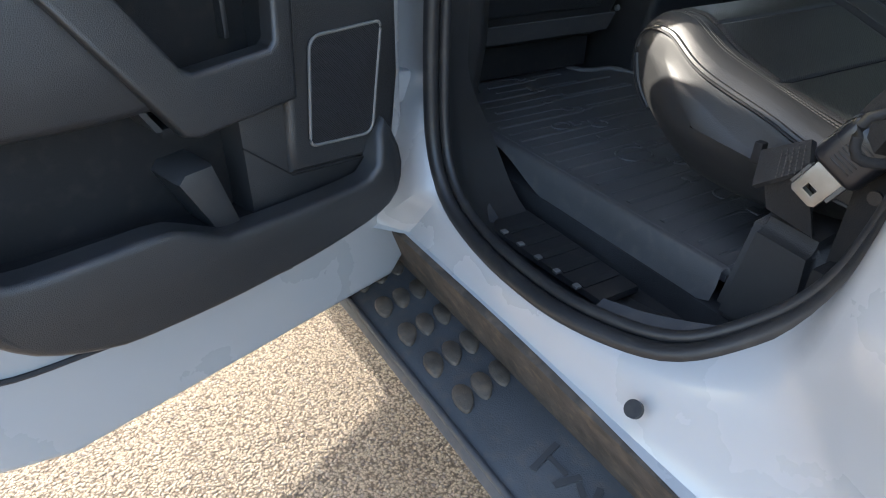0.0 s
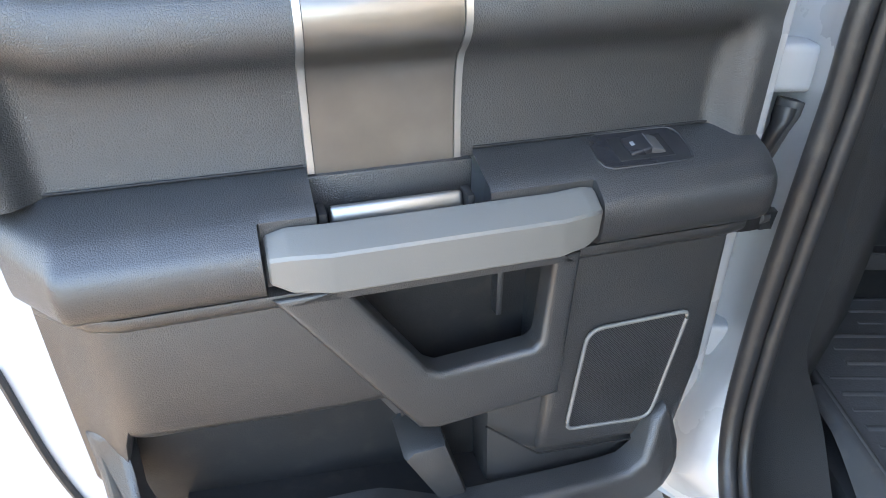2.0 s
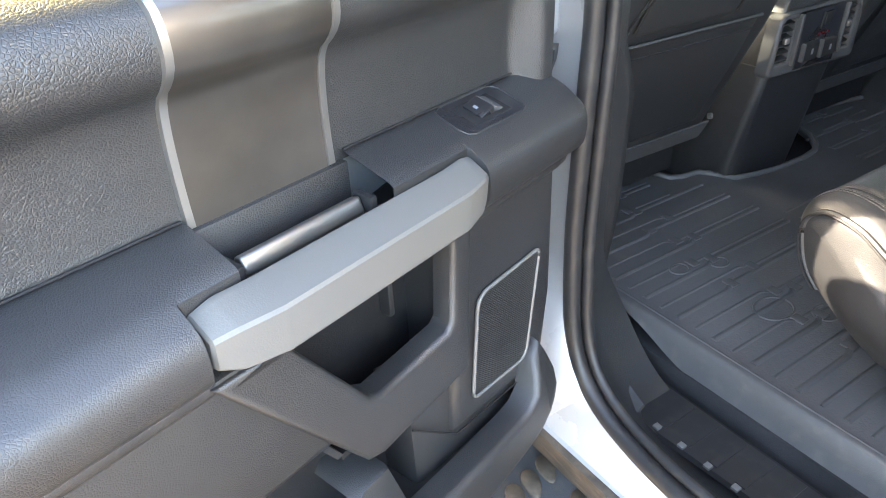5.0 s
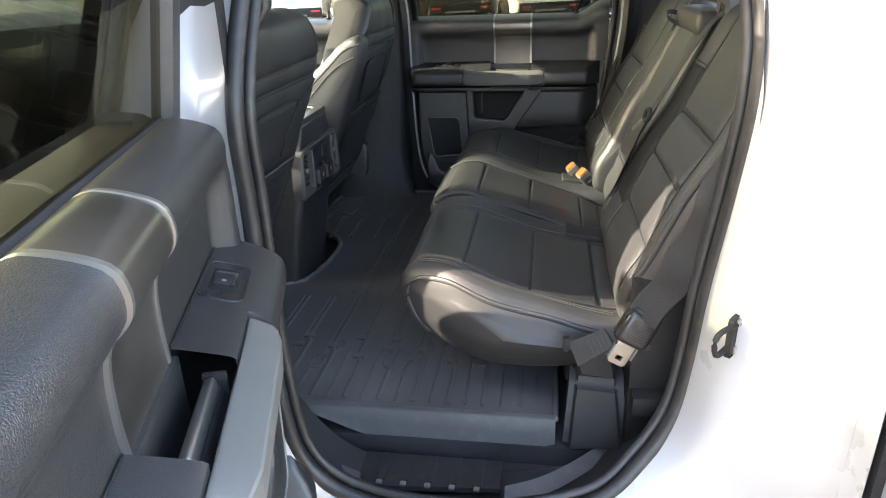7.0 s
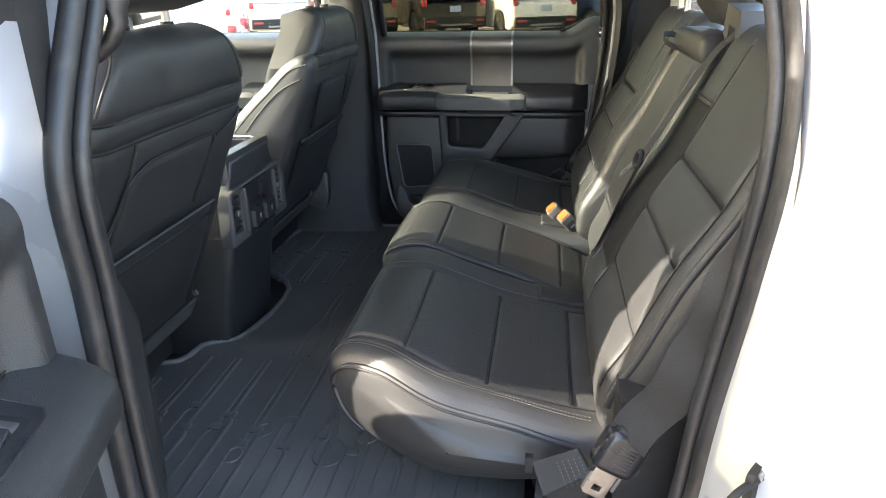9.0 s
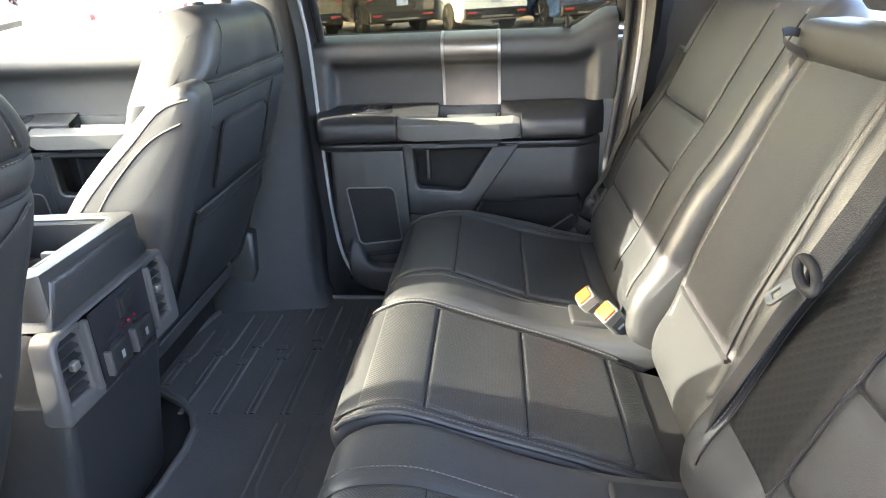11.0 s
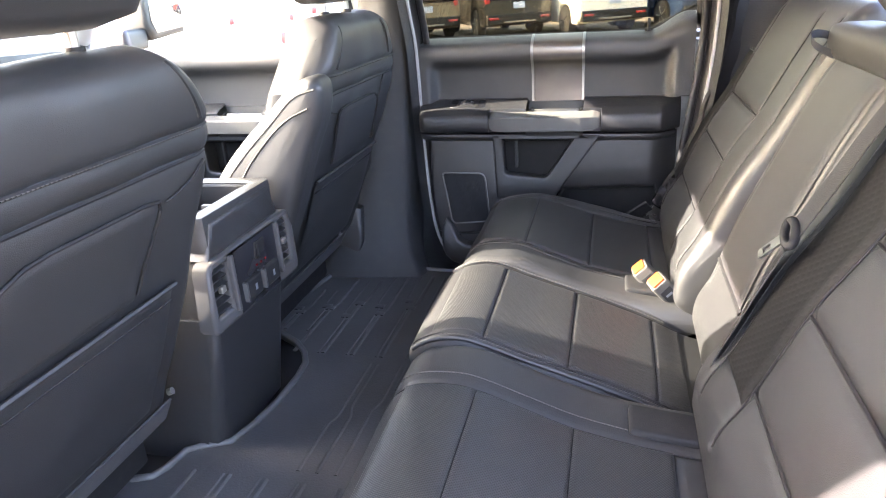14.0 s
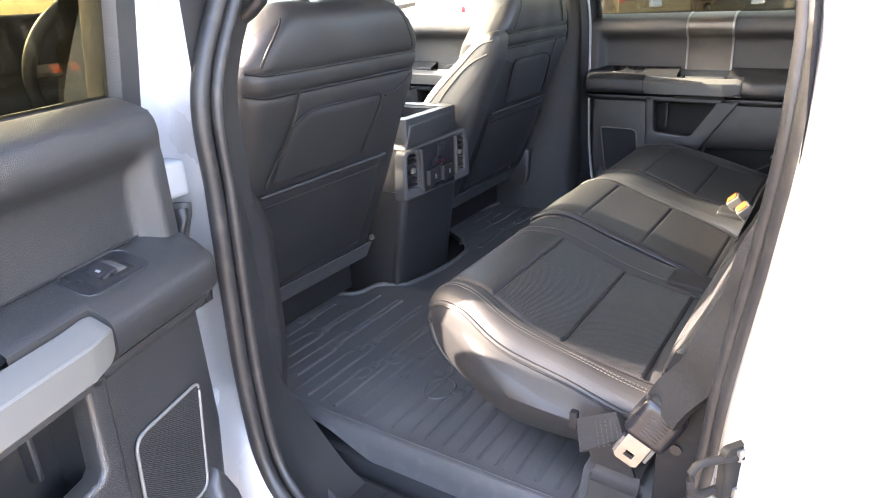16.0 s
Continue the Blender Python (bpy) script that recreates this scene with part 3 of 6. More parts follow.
# floor, rear wall, roof with its glass opening, dash end
part("floor_pan", box(-1.0, 1.36, 0.288, 1.83, 0.60, 0.745, 0.0), CARPET, cab, "black carpeted floor")
part("sill_trough", box(-0.9, 1.36, 0.15, 0.30, 0.60, 0.702, 0.0), CARPET, cab, "black carpet beside the sill")
part("sill_riser", box(0.5, 1.2, 1.715, 1.738, 0.70, 0.79, 0.006), CARPET, cab)
part("rear_wall", slab([(0.1, 0.6), (1.9, 0.6), (1.9, 1.42), (0.1, 1.42)], 1.40, 1.44, axis="x", bevel=0.0), SOFT, cab, "trimmed rear cab wall")
part("roof", slab([(-0.32, 0.24), (1.37, 0.24), (1.37, 1.76), (-0.32, 1.76)], 1.90, 1.96, axis="z", bevel=0.0), HEADLINER, cab, "pale cloth headliner")
part("bed_side", slab([(1.40, 0.72), (3.0, 0.72), (3.0, 1.48), (1.40, 1.48)], -0.02, 0.06, bevel=0.015), PAINT, cab, "white cargo bed side")
part("bed_gap", box(1.386, 1.399, 0.01, 0.3, 0.6, 1.46, 0.0), DARK, cab)
part("bed_front", box(1.46, 1.52, 0.06, 1.98, 0.72, 1.45, 0.01), PAINT, cab)
part("fender", slab([(-1.9, 0.66), (-0.72, 0.62), (-0.72, 1.40), (-1.9, 1.30)], 0.0, 0.1, bevel=0.02), PAINT, cab)
part("windscreen_pillar", tube([(-0.85, 0.21, 1.36), (-0.32, 0.29, 1.88)], 0.045, 8), PAINT, cab)
part("windscreen_pillar", tube([(-0.85, 1.84, 1.36), (-0.32, 1.73, 1.88)], 0.04, 8), PAINT, cab)
glass = slab([(-0.853, 1.37), (-0.322, 1.89), (-0.325, 1.895), (-0.857, 1.375)], 0.26, 1.78, bevel=0.0)
part("windscreen", glass, SCREEN, cab, "clear windscreen glass", smooth=0)
part("firewall", box(-1.0, -0.92, 0.1, 1.9, 0.6, 1.34, 0.01), DARK, cab)
part("bonnet", slab([(-2.0, 1.18), (-0.9, 1.34), (-0.9, 1.28), (-2.0, 1.1)], 0.1, 1.9, bevel=0.02), PAINT, cab)
boot = part("wiring_boot", tube(smooth_line([(0.398, 0.106, 1.212), (0.402, 0.110, 1.232), (0.404, 0.116, 1.258), (0.402, 0.120, 1.282)], 16), 0.017, 14, flat=0.7), BEZEL, cab, "grey rubber wiring boot")
part("boot_cap", tube(smooth_line([(0.408, 0.098, 1.216), (0.412, 0.102, 1.234), (0.414, 0.107, 1.258), (0.411, 0.111, 1.276)], 16), 0.013, 14, flat=0.7), SLATS, boot, "darker boot cap")
striker = thing("door_striker", (1.20, 0.11, 1.118), "black steel door latch striker on the jamb", "striker")
part("plate", turned(box(-0.022, 0.022, -0.005, 0.003, -0.032, 0.032, 0.008, 3), Matrix.Translation((1.207, 0.115, 1.118)) @ Euler((0, 0, 0.95)).to_matrix().to_4x4()), DARK, striker)
part("loop", tube(smooth_line([(1.212, 0.112, 1.138), (1.178, 0.082, 1.136), (1.172, 0.078, 1.118), (1.178, 0.082, 1.100), (1.200, 0.112, 1.098)], 16), 0.0042, 10), DARK, striker)
for dz in (-0.022, 0.022):
    part("screw", turned(box(-0.006, 0.006, -0.007, 0.0, -0.006, 0.006, 0.002), Matrix.Translation((1.207, 0.112, 1.118 + dz)) @ Euler((0, 0, 0.95)).to_matrix().to_4x4()), CHROME, striker)
strap = thing("door_check_strap", (0.44, 0.06, 1.19), "black door check arm between pillar and door", "door check")
part("arm", ribbon(smooth_line([(0.432, 0.112, 1.138), (0.46, 0.085, 1.150), (0.50, 0.05, 1.170), (0.515, 0.0, 1.178)], 12), (0, 0, 1), 0.020, 0.006), DARK, strap)
link = part("link", ribbon(smooth_line([(0.445, 0.098, 1.146), (0.432, 0.118, 1.141), (0.420, 0.138, 1.132), (0.414, 0.148, 1.130)], 10), (0.1, 0.1, 1), 0.026, 0.012), BEZEL_DARK, strap, "dark metal link")
for x, y, z in ((0.440, 0.106, 1.148), (0.424, 0.136, 1.131)):
    part("rivet", tube([(x, y, z), (x + 0.009, y - 0.012, z + 0.002)], 0.0085, 14), BEZEL, link, "round link rivet")
part("bracket", turned(box(-0.010, 0.010, -0.012, 0.012, -0.018, 0.018, 0.005, 3), Matrix.Translation((0.410, 0.150, 1.130))), DARK, strap)
for z in (1.32, 0.93):
    leaf = part("hinge_leaf", box(0.365, 0.415, 0.03, 0.135, z - 0.028, z + 0.028, 0.01, 3), PAINT, cab, "white painted door hinge")
    part("hinge_pin", tube([(0.372, 0.028, z - 0.042), (0.372, 0.028, z + 0.042)], 0.011, 10), PAINT, leaf)

# ---------------------------------------------------------------- step board
board = thing("running_board", (0.7, 0.05, 0.54), "dark plastic running board with dusty oval treads", "running board")
part("deck", slab([(-0.045, 0.515), (-0.035, 0.535), (-0.01, 0.545), (0.108, 0.548), (0.116, 0.552), (0.120, 0.595), (0.140, 0.60), (0.145, 0.50), (-0.02, 0.49)], -0.95, 1.6, axis="x", bevel=0.004), BOARD, board)
part("edge_strip", tube([(-0.95, -0.036, 0.538), (1.6, -0.036, 0.538)], 0.006, 8), BOARD, board)


def oval(cx, cy, a, b, z0, z1, tilt):
    pts = []
    for k in range(14):
        t = 2 * math.pi * k / 14
        x, y = a * math.cos(t), b * math.sin(t) * (1 - 0.25 * math.cos(t))
        pts.append((cx + x * math.cos(tilt) - y * math.sin(tilt), cy + x * math.sin(tilt) + y * math.cos(tilt)))
    return slab(pts, z0, z1, axis="z", bevel=0.002, seg=1)


for k in range(14):
    cx = -0.325 + 0.092 * k
    if cx > 0.86:
        continue
    for j in range(3):
        part("tread", oval(cx - 0.009 * j, 0.006 + 0.042 * j, 0.031, 0.0165, 0.545, 0.5525, -0.35), TREAD, board)
# grey bars stand in for the lettering embossed in the board
for k, (w, sl) in enumerate(((0.045, 0.3), (0.03, -0.2), (0.05, 0.5), (0.035, 0.1), (0.045, -0.35), (0.03, 0.4))):
    x = 0.935 + 0.05 * k
    part("letter_bar", turned(box(-0.005, 0.005, -w / 1.4, w / 1.4, 0, 0.0015, 0), Matrix.Translation((x, 0.045, 0.5475)) @ Euler((0, 0, sl)).to_matrix().to_4x4()), BEZEL, board, "grey bar standing in for embossed lettering")
    part("letter_bar", turned(box(-0.004, 0.004, -w / 2.4, w / 2.4, 0, 0.0015, 0), Matrix.Translation((x + 0.022, 0.05, 0.5475)) @ Euler((0, 0, 1.3 + sl)).to_matrix().to_4x4()), BEZEL, board, "grey bar standing in for embossed lettering")

# ---------------------------------------------------------------- doors
def upper_point(x, f):
    """The upper door trim: f 0 at the glass, 1 where it meets the armrest."""
    kick = 0.045 * smoothstep(1.03, 1.13, x)
    zs = smooth_line([(0.096, 1.452, 0), (0.112, 1.456, 0), (0.142, 1.449, 0), (0.164, 1.438, 0), (0.171, 1.420, 0), (0.170, 1.402, 0), (0.162, 1.389, 0), (0.149, 1.376, 0), (0.143, 1.350, 0), (0.141, 1.31, 0), (0.142, 1.278, 0)], 29)
    i = f * 28
    a = zs[min(int(i), 27)].lerp(zs[min(int(i), 27) + 1], i - min(int(i), 27))
    y, z = a.x, a.y
    ends = 1 - smoothstep(0.428, 0.455, x) * (1 - smoothstep(1.078, 1.104, x))
    y += ends * (0.171 - y) * (1 - smoothstep(1.38, 1.42, z))
    return Vector((x, y, z + kick * (1 - 0.75 * smoothstep(0, 1, f))))


PANEL_EDGE = [(0.395, 1.44), (0.398, 1.2), (0.42, 1.0), (0.43, 0.86), (0.447, 0.808), (0.55, 0.778), (0.68, 0.766), (0.85, 0.78), (0.99, 0.822), (1.055, 0.89),
              (1.10, 0.98), (1.122, 1.08), (1.135, 1.25), (1.145, 1.44)]


def build_door(name, label, turn, group, glass, front_pair=False):
    door = thing(name, (0.367, 0.039, 0.56), label, "car door", group, turn=turn)
    skin = [(0.338, 1.43), (0.335, 0.60), (0.37, 0.565), (0.98, 0.565), (1.10, 0.61), (1.19, 0.72), (1.245, 0.86), (1.27, 1.0), (1.285, 1.43)]
    part("shell", slab(skin, 0.0, 0.112, bevel=0.012, seg=3), PAINT, door, "glossy white door shell")
    part("edge_seal", tube([(0.386, 0.115, 1.43), (0.384, 0.115, 1.20), (0.390, 0.115, 1.0), (0.402, 0.115, 0.86)], 0.0035, 6), RUBBER, door)
    part("inner_seal", tube(smooth_line([(x, 0.115, z) for x, z in ((0.60, 0.698), (0.81, 0.705), (0.92, 0.716), (1.02, 0.731), (1.085, 0.765), (1.135, 0.84), (1.165, 0.95), (1.18, 1.10))], 40), 0.004, 6), RUBBER, door)
    part("backing", slab([(0.42, 1.2)] + [(max(0.42, min(x + 0.028 * smoothstep(0.9, 1.0, x), 1.118)), z - 0.016 * smoothstep(0.95, 0.90, z)) for x, z in PANEL_EDGE[1:12]] + [(1.10, 1.2)], 0.108, 0.135, bevel=0.004), DARK, door)
    xs = [0.408 + 0.737 * k / 110 for k in range(111)]
    skin_rows = [[upper_point(x, j / 28) for j in range(29)] for x in xs]
    skin_rows = [[(0.404, 0.112, p.z) for p in skin_rows[0]]] + skin_rows + [[(1.148, 0.112, p.z) for p in skin_rows[-1]]]
    up = part("upper_trim", grid(skin_rows), GRAIN, door, "grained black upper trim", smooth=50)
    if not front_pair:
        ins = [[upper_point(0.730 + 0.130 * k / 6, j / 28) + Vector((0, 0.0025, 0.001)) for j in range(29)] for k in range(7)]
        part("trim_insert", grid(ins), TRIM, up, "smoked metallic trim plate")
        for x in (0.726, 0.864):
            part("chrome_strip", grid([[upper_point(x + dx, j / 28) + Vector((0, dy, dy * 0.5)) for j in range(29)] for dx, dy in ((-0.0036, 0), (-0.003, 0.0045), (0.003, 0.0045), (0.0036, 0))]), CHROME, up, "bright metal strip")
    part("lock_pin", tube([(1.03, 0.116, 1.452), (1.03, 0.116, 1.486)], 0.004, 8), DARK, up)
    part("pin_collar", tube([(1.03, 0.116, 1.446), (1.03, 0.116, 1.461)], 0.010, 12), DARK, up)
    # armrest, in two lengths with the pull well between
    def arm(xa, xb, ea, eb):
        sec = [(0.112, 1.289), (0.150, 1.2850), (0.190, 1.2735), (0.200, 1.2700), (0.2060, 1.2672), (0.2215, 1.2570), (0.2265, 1.2520), (0.2290, 1.2455), (0.2302, 1.235), (0.2292, 1.221), (0.2268, 1.2135), (0.2212, 1.2072), (0.212, 1.2045), (0.112, 1.2005)]
        rows = []
        stops = {xa + (xb - xa) * k / 50 for k in range(51)} | {q for q in (0.6090, 0.6105, 0.9155, 0.9170) if xa < q < xb}
        for x in sorted(stops):
            near_a, near_b = x - xa, xb - x
            tuck = ea * 0.045 * (1 - math.sqrt(max(0.0, 1 - max(0.0, 1 - near_a / 0.030) ** 2))) + eb * (0.065 * max(0.0, 1 - near_b / 0.052))
            held = 0.2035 if 0.6095 < x < 0.9165 else 1.0      # cut back behind the pull handle
            rows.append([(x, min(y - tuck * max(0, (y - 0.13) / 0.1), held), z) for y, z in sec])
        bm = grid(rows)
        bmesh.ops.holes_fill(bm, edges=[e for e in bm.edges if e.is_boundary])
        bmesh.ops.recalc_face_normals(bm, faces=bm.faces)
        return bm
    start, inner = 0.400, 0.428
    part("armrest", arm(0.868, 1.122, 0, 1), SOFT, door, "soft black armrest")
    part("armrest", arm(start, 0.712, 1, 0), SOFT, door, "soft black armrest")
    part("well", box(0.712, 0.868, 0.134, 0.150, 1.19, 1.279, 0.002), GRAIN, door)
    part("well_floor", box(0.712, 0.868, 0.13, 0.215, 1.195, 1.206, 0.002), DARK, door)
    # pull cup, release lever and grey grip
    part("release_lever", turned(box(0.733, 0.855, -0.006, 0.006, -0.008, 0.009, 0.004, 3), Matrix.Translation((0, 0.182, 1.254)) @ Euler((0.35, 0, 0)).to_matrix().to_4x4()), SILVER, door, "satin silver door release lever")
    part("lever_skirt", turned(box(0.728, 0.860, -0.007, 0.004, -0.026, -0.006, 0.004, 2), Matrix.Translation((0, 0.184, 1.254)) @ Euler((0.35, 0, 0)).to_matrix().to_4x4()), DARK, door)
    part("lever_mount", box(0.716, 0.862, 0.17, 0.196, 1.205, 1.238, 0.005), DARK, door)
    rows = []
    for x, back, front, top, crown, low in ((0.913, 0.202, 0.2290, 1.2560, 1.2450, 1.2200), (0.895, 0.204, 0.2360, 1.2620, 1.2490, 1.2125), (0.862, 0.204, 0.2430, 1.2605, 1.2505, 1.2105),
                                            (0.655, 0.204, 0.2430, 1.2605, 1.2505, 1.2105), (0.625, 0.204, 0.2360, 1.2630, 1.2495, 1.2125), (0.610, 0.202, 0.2290, 1.2590, 1.2465, 1.2185)):
        rows.append([(x, back, top), (x, back + 0.006, top), (x, front, crown), (x, front - 0.003, low), (x, back, low - 0.004)])
    bm = grid(rows, closed_v=True)
    bmesh.ops.holes_fill(bm, edges=[e for e in bm.edges if e.is_boundary])
    bmesh.ops.recalc_face_normals(bm, faces=bm.faces)
    es = [e for e in bm.edges if len(e.link_faces) == 2 and e.calc_face_angle(0) > 0.2]
    bmesh.ops.bevel(bm, geom=es, offset=0.0022, segments=1, affect="EDGES")
    part("pull_handle", bm, GRIP, door, "angular grey pull handle", smooth=24)
    part("trim_gap", tube([(0.43, 0.1435, 1.2875), (0.71, 0.1435, 1.2875)], 0.0013, 6), DARK, door)
    part("trim_gap", tube([(0.87, 0.1435, 1.2875), (1.105, 0.1435, 1.2875)], 0.0013, 6), DARK, door)
    for x in (0.724, 0.858):
        part("lever_end", box(x, x + 0.008, 0.172, 0.196, 1.225, 1.264, 0.003), DARK, door)
    # window switch
    ring = [(0.492, 0.157), (0.495, 0.149), (0.503, 0.145), (0.582, 0.145), (0.591, 0.149), (0.594, 0.157), (0.596, 0.182), (0.593, 0.192), (0.585, 0.196), (0.507, 0.196), (0.497, 0.192), (0.494, 0.182)]
    def lay(bm):
        """Sets a flat piece on the armrest's sloping top."""
        for v in bm.verts:
            v.co.z -= 0.29 * (v.co.y - 0.150) + 0.0042
        return bm
    sw = part("switch_plate", lay(slab(ring, 1.282, 1.2895, axis="z", bevel=0.0015)), BEZEL_DARK, door, "satin black switch plate")
    part("switch_rim", lay(tube([(x, y, 1.2893) for x, y in ring], 0.0011, 6, closed=True)), RUBBER, sw)
    part("switch_dish", lay(box(0.514, 0.574, 0.154, 0.188, 1.2880, 1.2902, 0.001)), DARK, sw)
    part("rocker_switch", lay(turned(box(-0.013, 0.010, -0.012, 0.012, -0.003, 0.0045, 0.002), Matrix.Translation((0.550, 0.171, 1.290)) @ Euler((0, 0.22, 0)).to_matrix().to_4x4())), BEZEL_DARK, sw, "black window switch")
    part("rocker_tab", lay(turned(box(-0.008, 0.009, -0.012, 0.012, -0.003, 0.0035, 0.002), Matrix.Translation((0.530, 0.171, 1.2905)) @ Euler((0, -0.35, 0)).to_matrix().to_4x4())), BEZEL, sw)
    part("switch_mark", lay(turned(box(-0.0018, 0.0018, -0.0025, 0.0025, 0.0044, 0.0049, 0), Matrix.Translation((0.553, 0.171, 1.290)) @ Euler((0, 0.22, 0)).to_matrix().to_4x4())), MARK, sw)
    # lower panels
    rows = []
    for k in range(49):
        x = 0.79 + 0.328 * k / 48
        turn_in = 0.050 * smoothstep(1.03, 1.125, x) ** 1.6
        low = 1.034 + 0.010 * smoothstep(0.85, 1.06, x) - 0.09 * smoothstep(1.064, 1.084, x)
        ys = [(0.125, 1.192), (0.190 - turn_in, 1.192), (0.1955 - turn_in, 1.187), (0.197 - turn_in, 1.178), (0.198 - turn_in, 1.11), (0.196 - turn_in, low + 0.014), (0.192 - turn_in, low + 0.004), (0.184 - turn_in, low), (0.125, low)]
        rows.append([(max(x, 0.792 + 0.62 * (z - 1.034)), max(y, 0.121), z) for y, z in ys])
    bm = grid(rows)
    bmesh.ops.holes_fill(bm, edges=[e for e in bm.edges if e.is_boundary])
    bmesh.ops.recalc_face_normals(bm, faces=bm.faces)
    part("map_panel", bm, SOFT, door, "grained black lower panel")
    part("cubby_frame", slab([(0.915, 1.195), (0.785, 1.004), (0.765, 0.998), (0.625, 1.012), (0.618, 1.195)], 0.186, 0.214, bevel=0.009, seg=3,
                             holes=[[(0.845, 1.187), (0.775, 1.082), (0.762, 1.074), (0.660, 1.082), (0.652, 1.09), (0.646, 1.187)]]), SOFT, door, "raised angular cubby frame")
    part("cubby_back", slab([(0.915, 1.197), (0.803, 1.01), (0.63, 1.01), (0.63, 1.197)], 0.113, 0.1225, bevel=0.0), SOFT, door, "black cubby back wall")
    part("cubby_floor", box(0.63, 0.80, 0.115, 0.19, 1.004, 1.012, 0.0), DARK, door)
    part("cubby_wall", box(0.632, 0.640, 0.115, 0.19, 1.006, 1.196, 0.0), SOFT, door)
    part("cubby_wall", slab([(0.918, 1.197), (0.806, 1.010), (0.798, 1.010), (0.910, 1.197)], 0.115, 0.19, bevel=0.0), SOFT, door)
    part("cubby_roof", box(0.632, 0.912, 0.115, 0.205, 1.1945, 1.1985, 0.0), DARK, door)
    part("cubby_seam", tube([(0.84, 0.1215, 1.158), (0.74, 0.1215, 1.156)], 0.0016, 4), DARK, door)
    part("cubby_seam", tube([(0.74, 0.1215, 1.156), (0.74, 0.1215, 1.19)], 0.0016, 4), DARK, door)
    part("cubby_rib", box(0.672, 0.680, 0.118, 0.15, 1.085, 1.175, 0.003), SOFT, door)
    part("speaker_panel", slab([(inner, 1.19), (0.62, 1.19), (0.632, 0.95), (0.634, 0.901), (0.47, 0.884), (max(inner, 0.438), 0.895), (inner - 0.004, 1.0)], 0.12, 0.194, bevel=0.012, seg=3), SOFT, door, "black speaker panel")
    sp = []
    for (ax, az), (bx, bz), (cx, cz) in zip(((0.462, 1.082), (0.589, 1.081), (0.601, 0.934), (0.486, 0.922)), ((0.589, 1.081), (0.601, 0.934), (0.486, 0.922), (0.462, 1.082)), ((0.601, 0.934), (0.486, 0.922), (0.462, 1.082), (0.589, 1.081))):
        r = 0.020 if bx in (0.589, 0.486) else 0.011
        a, c = Vector((ax - bx, az - bz)).normalized() * r, Vector((cx - bx, cz - bz)).normalized() * r
        for k in range(6):
            f = k / 5
            sp.append((bx + a.x * (1 - f) ** 2 + c.x * f * f, bz + a.y * (1 - f) ** 2 + c.y * f * f))
    grille = part("speaker_grille", flat_map(slab(sp, 0.19, 0.1975, bevel=0.002)), INSERT_GRILLE, door, "fine black speaker mesh")
    part("grille_rim", tube([(x, 0.1975, z) for x, z in sp], 0.0024, 8, closed=True), GREYP, grille, "pale grey grille rim")
    lip = [(1.112, 1.036), (1.078, 1.034), (1.064, 0.975), (1.038, 0.936), (1.015, 0.921), (0.98, 0.914), (0.90, 0.911), (0.835, 0.908), (0.80, 0.893), (0.762, 0.872), (0.735, 0.871), (0.638, 0.867), (0.532, 0.868),
           (0.506, 0.884), (0.494, 0.915), (0.478, 0.938), (0.461, 0.936), (0.457, 0.86), (0.475, 0.820), (0.52, 0.800), (0.62, 0.786), (0.70, 0.782), (0.785, 0.781), (0.87, 0.785), (0.927, 0.793), (1.002, 0.827), (1.055, 0.886), (1.082, 0.93), (1.102, 0.985)]
    lip = [(v.x, v.y) for v in smooth_line([(x, z, 0) for x, z in lip], 70, closed=True)]
    front = slab(lip, 0.196, 0.234, bevel=0.010, seg=3)
    for v in front.verts:
        v.co.y -= 0.036 * smoothstep(0.95, 1.035, v.co.z) * smoothstep(0.9, 1.0, v.co.x) + 0.026 * smoothstep(0.88, 0.945, v.co.z) * smoothstep(0.56, 0.5, v.co.x)
        v.co.y -= 0.030 * smoothstep(1.05, 1.13, v.co.x) + 0.014 * smoothstep(0.96, 1.0, v.co.z) * smoothstep(1.04, 1.07, v.co.x)
    part("pocket_lip", front, SOFT, door, "grained black map pocket front")
    part("pocket_floor", slab([(0.45, 0.83), (1.04, 0.90), (0.98, 0.83), (0.68, 0.775), (0.45, 0.82)], 0.13, 0.2, bevel=0.0), DARK, door)
    part("pocket_divider", slab([(0.800, 0.945), (0.790, 0.956), (0.752, 0.958), (0.722, 0.858), (0.755, 0.856)], 0.135, 0.203, bevel=0.008, seg=2), SOFT, door)
    part("bottle_holder", slab([(0.70, 1.02), (0.695, 0.85), (0.45, 0.83), (0.425, 0.95)], 0.12, 0.184, bevel=0.010), SOFT, door)
    part("holder_seam", tube([(0.70, 0.188, 0.958), (0.634, 0.196, 0.901), (0.47, 0.196, 0.884)], 0.0013, 6), DARK, door)
    rows = []
    for k in range(31):
        x = start + (1.112 - start) * k / 30
        turn_in = 0.050 * smoothstep(1.03, 1.125, x) ** 1.6 + 0.03 * smoothstep(0.43, 0.40, x)
        rows.append([(x, max(y - turn_in, 0.122), z) for y, z in ((0.125, 1.199), (0.204, 1.199), (0.2085, 1.197), (0.2095, 1.193), (0.208, 1.187), (0.199, 1.178), (0.125, 1.176))])
    bm = grid(rows)
    bmesh.ops.holes_fill(bm, edges=[e for e in bm.edges if e.is_boundary])
    bmesh.ops.recalc_face_normals(bm, faces=bm.faces)
    part("panel_ledge", bm, SOFT, door, smooth=50)
    # window, its frame and belt seal
    def lean(z):
        return 0.082 + 0.19 * max(0, z - 1.44)
    pane = bmesh.new()
